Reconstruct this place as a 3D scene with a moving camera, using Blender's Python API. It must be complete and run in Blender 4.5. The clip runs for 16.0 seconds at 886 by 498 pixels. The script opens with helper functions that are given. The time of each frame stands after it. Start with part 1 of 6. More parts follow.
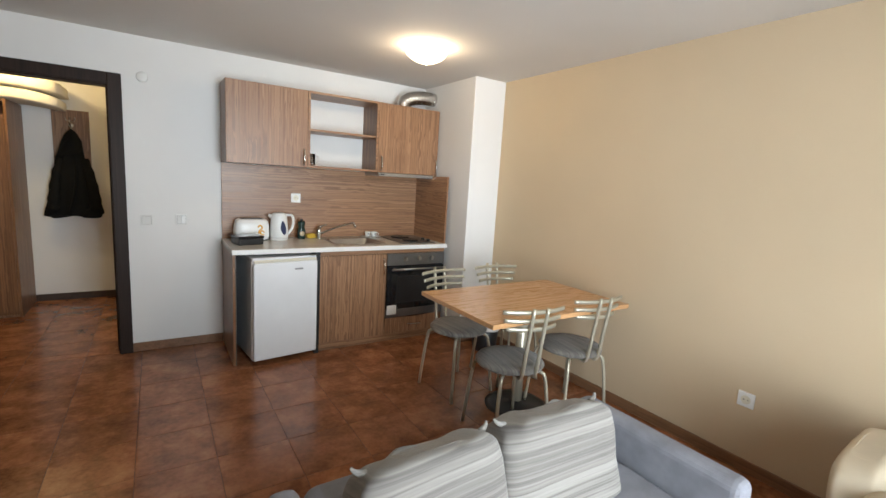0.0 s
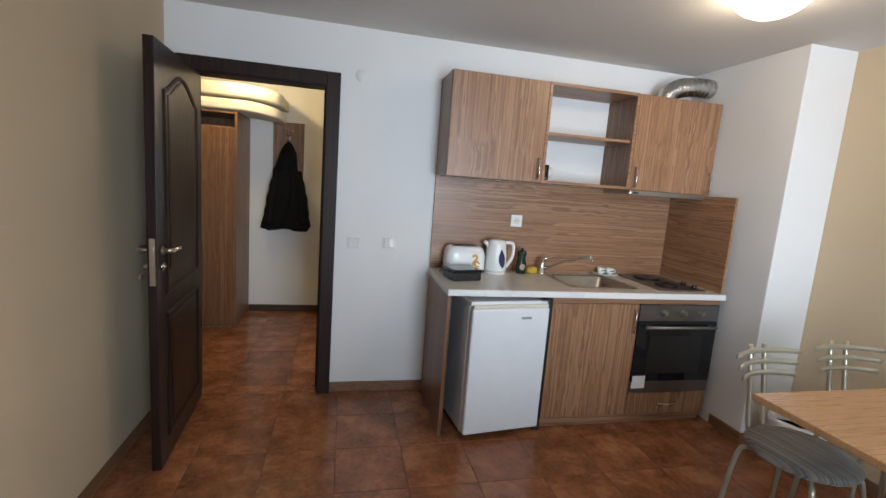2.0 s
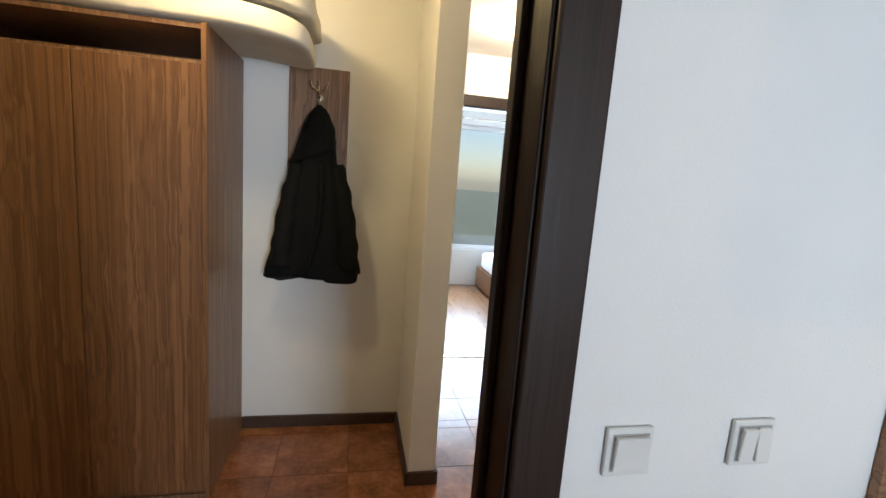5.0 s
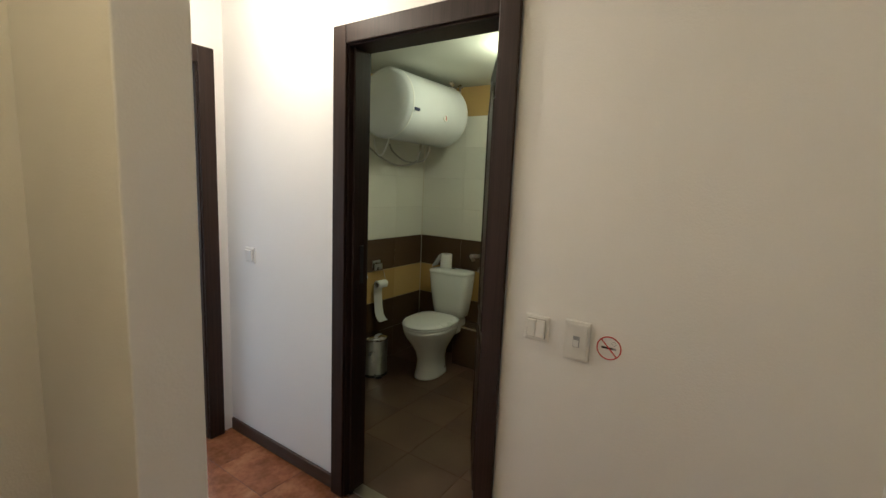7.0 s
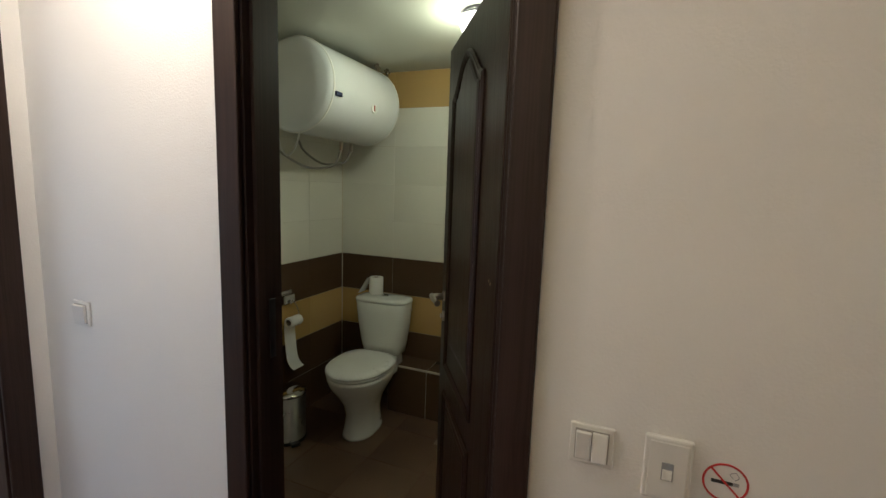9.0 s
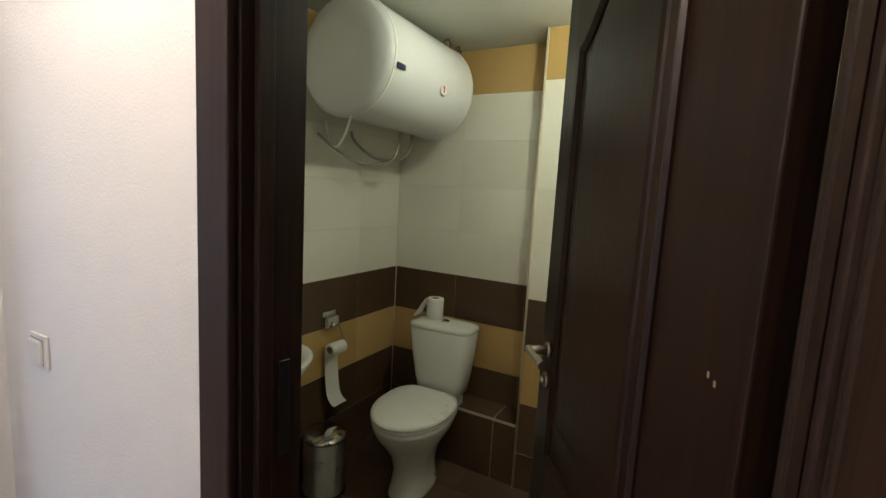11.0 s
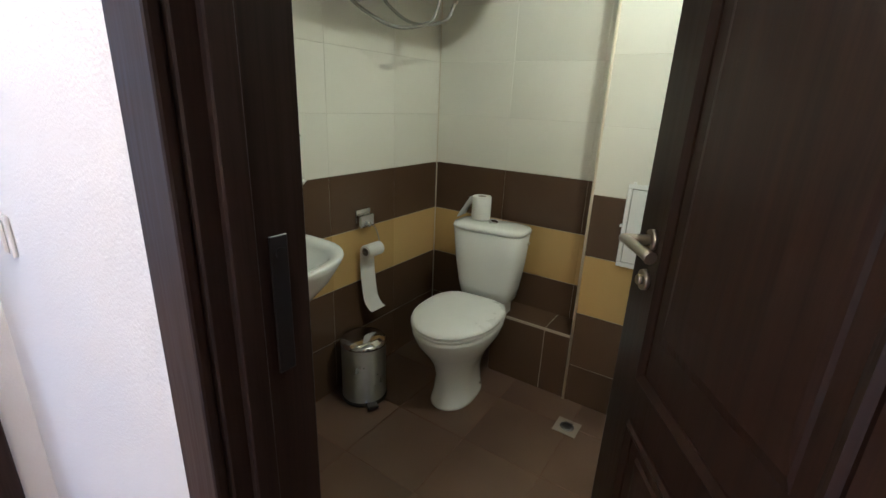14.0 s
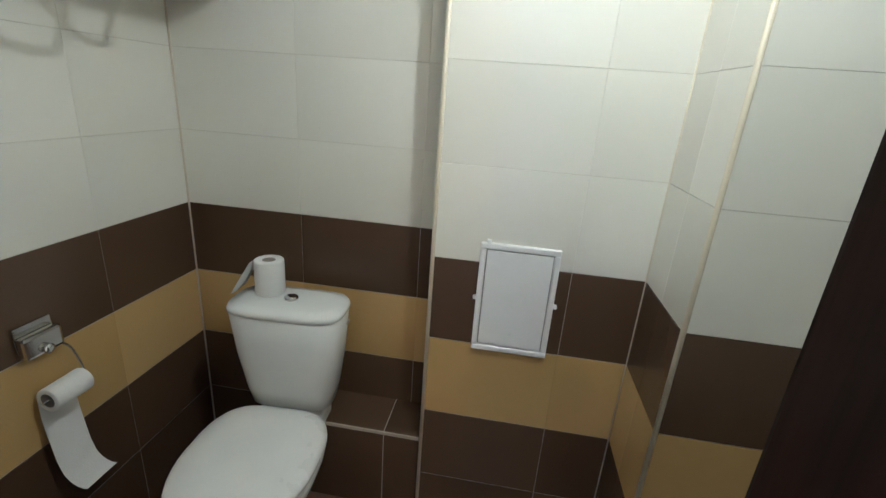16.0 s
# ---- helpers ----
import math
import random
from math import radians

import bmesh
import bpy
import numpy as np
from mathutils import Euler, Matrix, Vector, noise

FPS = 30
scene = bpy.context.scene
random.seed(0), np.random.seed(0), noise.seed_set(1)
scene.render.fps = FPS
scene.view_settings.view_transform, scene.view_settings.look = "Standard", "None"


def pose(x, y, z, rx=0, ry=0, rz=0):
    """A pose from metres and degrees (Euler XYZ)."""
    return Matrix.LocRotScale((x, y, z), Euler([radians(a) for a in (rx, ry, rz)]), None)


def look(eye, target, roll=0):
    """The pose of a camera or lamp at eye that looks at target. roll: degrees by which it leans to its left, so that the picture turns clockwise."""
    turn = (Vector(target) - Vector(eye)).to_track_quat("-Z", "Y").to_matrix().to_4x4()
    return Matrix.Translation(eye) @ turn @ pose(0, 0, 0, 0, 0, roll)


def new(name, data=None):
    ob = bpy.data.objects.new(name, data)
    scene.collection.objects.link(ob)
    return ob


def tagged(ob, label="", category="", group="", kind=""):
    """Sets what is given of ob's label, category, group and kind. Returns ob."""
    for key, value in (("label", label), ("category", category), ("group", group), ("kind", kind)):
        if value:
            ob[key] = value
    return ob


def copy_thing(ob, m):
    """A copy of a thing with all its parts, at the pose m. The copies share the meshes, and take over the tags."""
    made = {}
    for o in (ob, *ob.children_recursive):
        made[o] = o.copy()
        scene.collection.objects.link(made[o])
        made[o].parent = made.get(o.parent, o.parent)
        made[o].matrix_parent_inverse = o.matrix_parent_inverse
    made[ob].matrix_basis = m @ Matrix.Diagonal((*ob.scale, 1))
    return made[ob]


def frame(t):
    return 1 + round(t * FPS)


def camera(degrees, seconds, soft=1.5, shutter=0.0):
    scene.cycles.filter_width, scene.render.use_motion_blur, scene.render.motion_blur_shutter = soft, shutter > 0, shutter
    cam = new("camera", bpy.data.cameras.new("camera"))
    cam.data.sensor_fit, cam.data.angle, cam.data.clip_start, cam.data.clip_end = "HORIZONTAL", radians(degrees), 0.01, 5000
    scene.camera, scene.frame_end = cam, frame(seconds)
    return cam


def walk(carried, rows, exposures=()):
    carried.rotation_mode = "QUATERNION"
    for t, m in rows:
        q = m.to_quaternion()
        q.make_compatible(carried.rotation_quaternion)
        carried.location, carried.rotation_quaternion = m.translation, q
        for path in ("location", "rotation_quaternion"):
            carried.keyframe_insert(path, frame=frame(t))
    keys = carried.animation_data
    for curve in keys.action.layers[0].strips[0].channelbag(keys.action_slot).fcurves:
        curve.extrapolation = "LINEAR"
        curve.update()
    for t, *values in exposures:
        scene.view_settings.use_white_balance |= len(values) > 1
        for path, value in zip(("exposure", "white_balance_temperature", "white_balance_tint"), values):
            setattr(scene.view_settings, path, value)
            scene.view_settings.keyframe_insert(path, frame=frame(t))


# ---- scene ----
cam = camera(89.7, 16.0)
PATH = [
    (0, (0.2, -4.085, 1.472), (1.279, -2.428, 1.171), 3.5),
    (0.5, (0.236, -3.897, 1.483), (1.129, -2.131, 1.192), 5.1),
    (1, (0.193, -3.635, 1.468), (0.762, -1.739, 1.18), 4.1),
    (1.5, (0.111, -3.34, 1.487), (0.605, -1.426, 1.182), 3.6),
    (2, (0.064, -2.959, 1.468), (0.507, -1.031, 1.176), 4.3),
    (2.5, (-0.037, -2.578, 1.466), (0.303, -0.63, 1.167), 4.6),
    (3, (-0.187, -2.169, 1.483), (0.136, -0.22, 1.172), 3.7),
    (3.5, (-0.258, -1.736, 1.462), (0.017, 0.223, 1.166), 4.0),
    (3.7, (-0.27, -1.579, 1.474), (-0.012, 0.38, 1.168), 4.4),
    (5.8, (-0.375, -0.045, 1.425), (0.465, 1.750, 1.150), 3.8),
    (6, (-0.398, 0.065, 1.432), (0.658, 1.738, 1.165), 2.6),
    (6.5, (-0.358, 0.250, 1.432), (1.081, 1.608, 1.149), 2.6),
    (7, (-0.315, 0.44, 1.45), (1.321, 1.554, 1.165), 2.4),
    (7.5, (-0.213, 0.588, 1.465), (1.565, 1.464, 1.203), 2.0),
    (8, (-0.140, 0.722, 1.482), (1.692, 1.474, 1.210), 1.2),
    (8.5, (-0.043, 0.832, 1.472), (1.801, 1.555, 1.193), 1.8),
    (9, (0.149, 0.94, 1.49), (1.985, 1.687, 1.221), 2.0),
    (11.3, (0.603, 1.275, 1.445), (2.313, 2.271, 1.16), 2.8),
    (11.5, (0.608, 1.276, 1.424), (2.289, 2.292, 1.047), 2.6),
    (12, (0.605, 1.271, 1.375), (2.237, 2.276, 0.803), 2.4),
    (12.5, (0.598, 1.266, 1.344), (2.196, 2.241, 0.64), 2.5),
    (13, (0.612, 1.268, 1.346), (2.202, 2.238, 0.617), 2.4),
    (13.5, (0.693, 1.307, 1.342), (2.271, 2.316, 0.639), 2.5),
    (14, (0.802, 1.425, 1.315), (2.392, 2.466, 0.689), 2.4),
    (14.5, (0.937, 1.567, 1.345), (2.579, 2.523, 0.718), 2.9),
    (15, (1.121, 1.596, 1.36), (2.843, 2.386, 0.719), 3.2),
    (15.5, (1.319, 1.671, 1.359), (3.137, 2.202, 0.716), 3.8),
    (16, (1.451, 1.725, 1.422), (3.325, 1.973, 0.768), 4.2),
]
walk(cam, [(t, look(eye, target, roll)) for t, eye, target, roll in PATH],
     exposures=[(0.0, 0.18, 6900, 12), (1.0, 0.12, 6850, 12), (1.5, 0.08, 6500, 12), (2.0, 0.05, 6300, 12), (2.5, 0.03, 6050, 12), (3.0, 0.18, 6500, 13), (3.5, 0.26, 6700, 13), (6.0, 0.40, 5950, 10), (7.0, 0.08, 5850, 11), (8.0, -0.1, 5700, 12), (9.0, -0.1, 5750, 14), (11.5, 0.5, 5900, 21), (12.5, 0.97, 5300, 29), (13.5, 1.0, 5300, 25), (14.0, 1.0, 5350, 22), (14.5, 1.2, 5200, 20), (15.0, 1.43, 5000, 19), (16.0, 1.06, 5000, 29)])

# ---- world, large lights ----
world = bpy.data.worlds.new("sky")
scene.world = world
world.use_nodes = True
_n = world.node_tree.nodes
_sky = _n.new("ShaderNodeTexSky")
_sky.sky_type, _sky.sun_disc = "NISHITA", False
_sky.sun_elevation, _sky.sun_rotation = radians(38), radians(270)
_n["Background"].inputs["Strength"].default_value = 0.12
world.node_tree.links.new(_sky.outputs[0], _n["Background"].inputs["Color"])


def sun_lamp():
    d = bpy.data.lights.new("sun", "SUN")
    d.energy, d.angle, d.color = 2.5, radians(0.6), (1.0, 0.95, 0.88)
    ob = new("sun", d)
    ob.matrix_world = pose(20, 0, 20, 52, 0, 270 - 180)
    return ob


def area_lamp(name, m, w, h, energy, col, spread=180):
    d = bpy.data.lights.new(name, "AREA")
    d.shape, d.size, d.size_y, d.energy, d.color = "RECTANGLE", w, h, energy, col
    d.spread = radians(spread)
    ob = new(name, d)
    ob.matrix_world = m
    return ob


def bulb(name, x, y, z, energy, col, r=0.05):
    d = bpy.data.lights.new(name, "POINT")
    d.energy, d.color, d.shadow_soft_size = energy, col, r
    ob = new(name, d)
    ob.location = (x, y, z)
    return ob


sun_lamp()
# daylight in the openings: living room's balcony window (south) and the bedroom window (north)
area_lamp("daylight_living", pose(1.12, -5.46, 1.22, 90, 0, -8), 1.2, 2.1, 72, (0.74, 0.88, 1.0), 108)
area_lamp("daylight_bedroom", pose(1.75, 5.30, 1.35, -90, 0, 0), 1.9, 1.6, 118, (0.66, 0.83, 1.0))
bulb("living_bulb", 1.80, -1.27, 2.30, 8.5, (1.0, 0.82, 0.58))
bulb("hall_bulb", 0.66, 2.05, 2.29, 19, (1.0, 0.84, 0.62))
bulb("hall_bulb", -0.77, 1.04, 2.29, 15, (1.0, 0.76, 0.36))
bulb("bath_bulb", 2.03, 1.57, 2.135, 10, (0.98, 1.0, 0.64), 0.03)


# ---- materials ----
def sock_mix(nt, fac, a, b):
    m = nt.nodes.new("ShaderNodeMix")
    m.data_type = "RGBA"
    for s, v in ((m.inputs[0], fac), (m.inputs[6], a), (m.inputs[7], b)):
        if isinstance(v, (int, float)):
            s.default_value = v
        elif isinstance(v, tuple):
            s.default_value = (*v, 1)
        else:
            nt.links.new(v, s)
    return m.outputs[2]


def coords(nt, scale=(1, 1, 1), jitter=True):
    tc = nt.nodes.new("ShaderNodeTexCoord")
    mp = nt.nodes.new("ShaderNodeMapping")
    mp.inputs["Scale"].default_value = scale
    out = tc.outputs["Object"]
    if jitter:
        oi = nt.nodes.new("ShaderNodeObjectInfo")
        mul = nt.nodes.new("ShaderNodeVectorMath")
        mul.operation = "MULTIPLY_ADD"
        mul.inputs[1].default_value = (37.0, 53.0, 71.0)
        nt.links.new(oi.outputs["Random"], mul.inputs[0])
        nt.links.new(out, mul.inputs[2])
        out = mul.outputs[0]
    nt.links.new(out, mp.inputs[0])
    return mp.outputs[0]


def noise_tex(nt, vec, scale, detail=4, rough=0.55):
    n = nt.nodes.new("ShaderNodeTexNoise")
    n.inputs["Scale"].default_value = scale
    n.inputs["Detail"].default_value = detail
    n.inputs["Roughness"].default_value = rough
    nt.links.new(vec, n.inputs["Vector"])
    return n.outputs["Fac"]


def ramp(nt, fac, stops):
    r = nt.nodes.new("ShaderNodeValToRGB")
    e = r.color_ramp.elements
    while len(e) < len(stops):
        e.new(0.5)
    for el, (p, c) in zip(e, stops):
        el.position = p
        el.color = (*c, 1) if isinstance(c, tuple) else (c, c, c, 1)
    nt.links.new(fac, r.inputs[0])
    return r.outputs[0]


def bsdf(name):
    m = bpy.data.materials.new(name)
    m.use_nodes = True
    return m, m.node_tree, m.node_tree.nodes["Principled BSDF"]


def bump(nt, b, height, strength, dist=0.01):
    n = nt.nodes.new("ShaderNodeBump")
    n.inputs["Strength"].default_value, n.inputs["Distance"].default_value = strength, dist
    nt.links.new(height, n.inputs["Height"])
    nt.links.new(n.outputs[0], b.inputs["Normal"])


def plain(name, col, rough=0.5, metal=0.0, vary=0.12, scale=6.0, bump_s=0.05, fine=120.0, spec=0.5, jitter=True):
    """A surface with soft large stains, fine grain and a slightly uneven gloss."""
    m, nt, b = bsdf(name)
    v = coords(nt, jitter=jitter)
    big, small = noise_tex(nt, v, scale, 3), noise_tex(nt, v, fine, 3)
    dark = tuple(c * (1 - vary) for c in col)
    lite = tuple(min(1, c * (1 + vary * 0.5)) for c in col)
    c1 = ramp(nt, big, [(0.3, dark), (0.7, lite)])
    c2 = sock_mix(nt, 0.12, c1, ramp(nt, small, [(0.35, dark), (0.65, lite)]))
    nt.links.new(c2, b.inputs["Base Color"])
    nt.links.new(ramp(nt, big, [(0.3, max(0.02, rough * 0.85)), (0.7, min(1, rough * 1.15))]), b.inputs["Roughness"])
    b.inputs["Metallic"].default_value = metal
    b.inputs["Specular IOR Level"].default_value = spec
    if bump_s:
        bump(nt, b, small, bump_s, 0.004)
    return m


def striped_wood(name, grain, stops, rough=0.38, size=1.0, fine_amt=0.35, spec=0.5):
    """Laminate with long streaks. grain: the axis along which they run."""
    m, nt, b = bsdf(name)
    s = [32 * size] * 3
    s["xyz".index(grain)] = 0.36 * size
    v = coords(nt, tuple(s))
    warp = noise_tex(nt, coords(nt, (3, 3, 3)), 1.0, 2)
    add = nt.nodes.new("ShaderNodeVectorMath")
    add.operation = "ADD"
    nt.links.new(v, add.inputs[0])
    nt.links.new(ramp(nt, warp, [(0.0, 0.0), (1.0, 1.0)]), add.inputs[1])
    a = noise_tex(nt, add.outputs[0], 1.0, 3, 0.6)
    f = noise_tex(nt, add.outputs[0], 4.0, 2, 0.5)
    col = ramp(nt, a, stops)
    mid = stops[len(stops) // 2][1]
    col = sock_mix(nt, fine_amt, col, ramp(nt, f, [(0.35, tuple(c * 0.6 for c in mid)), (0.62, tuple(min(1, c * 1.35) for c in mid))]))
    nt.links.new(col, b.inputs["Base Color"])
    nt.links.new(ramp(nt, f, [(0.3, rough * 0.85), (0.7, rough * 1.2)]), b.inputs["Roughness"])
    b.inputs["Specular IOR Level"].default_value = spec
    bump(nt, b, a, 0.06, 0.003)
    return m


def tile_mat(name, cols, rough, scale=5.0, bump_s=0.15, spread=0.25, fleck=0.22, detail=5):
    """Mottled glazed tile; each tile differs a little from the next."""
    m, nt, b = bsdf(name)
    v = coords(nt)
    n1, n2 = noise_tex(nt, v, scale, detail, 0.62), noise_tex(nt, v, scale * 7, 4)
    col = ramp(nt, n1, [(0.30, cols[0]), (0.5, cols[1]), (0.68, cols[2])])
    col = sock_mix(nt, fleck, col, ramp(nt, n2, [(0.35, cols[0]), (0.65, cols[2])]))
    oi = nt.nodes.new("ShaderNodeObjectInfo")
    hsv = nt.nodes.new("ShaderNodeHueSaturation")
    nt.links.new(ramp(nt, oi.outputs["Random"], [(0, 1 - spread), (1, 1 + spread)]), hsv.inputs["Value"])
    nt.links.new(col, hsv.inputs["Color"])
    nt.links.new(hsv.outputs[0], b.inputs["Base Color"])
    if detail > 2:
        nt.links.new(ramp(nt, n1, [(0.3, rough * 0.8), (0.7, rough * 1.25)]), b.inputs["Roughness"])
        bump(nt, b, n1, bump_s, 0.004)
    else:
        b.inputs["Roughness"].default_value = rough
        bump(nt, b, noise_tex(nt, coords(nt), 7.0, 1), 0.02, 0.003)
    return m


def woven_bands(name, stops, scale, fray_scale, rough=0.92):
    """Cloth with uneven stripes of many widths across the axis of the largest scale."""
    m, nt, b = bsdf(name)
    v = coords(nt, scale, jitter=False)
    n = noise_tex(nt, v, 1.0, 3, 0.6)
    fray = noise_tex(nt, coords(nt, fray_scale, jitter=False), 1.0, 2)
    weave = noise_tex(nt, coords(nt, jitter=False), 420, 2)
    col = sock_mix(nt, 0.16, ramp(nt, n, stops), ramp(nt, fray, [(0.35, stops[0][1]), (0.65, stops[3][1])]))
    nt.links.new(col, b.inputs["Base Color"])
    b.inputs["Roughness"].default_value = rough
    b.inputs["Sheen Weight"].default_value = 0.2
    bump(nt, b, weave, 0.35, 0.003)
    return m


def glass(name, col=(1, 1, 1), rough=0.0):
    m, nt, b = bsdf(name)
    b.inputs["Base Color"].default_value = (*col, 1)
    b.inputs["Transmission Weight"].default_value = 1.0
    b.inputs["Roughness"].default_value = rough
    b.inputs["IOR"].default_value = 1.45
    return m


def glow(name, col, strength, base=(0.9, 0.88, 0.82)):
    m, nt, b = bsdf(name)
    b.inputs["Base Color"].default_value = (*base, 1)
    b.inputs["Roughness"].default_value = 0.3
    b.inputs["Emission Color"].default_value = (*col, 1)
    b.inputs["Emission Strength"].default_value = strength
    return m


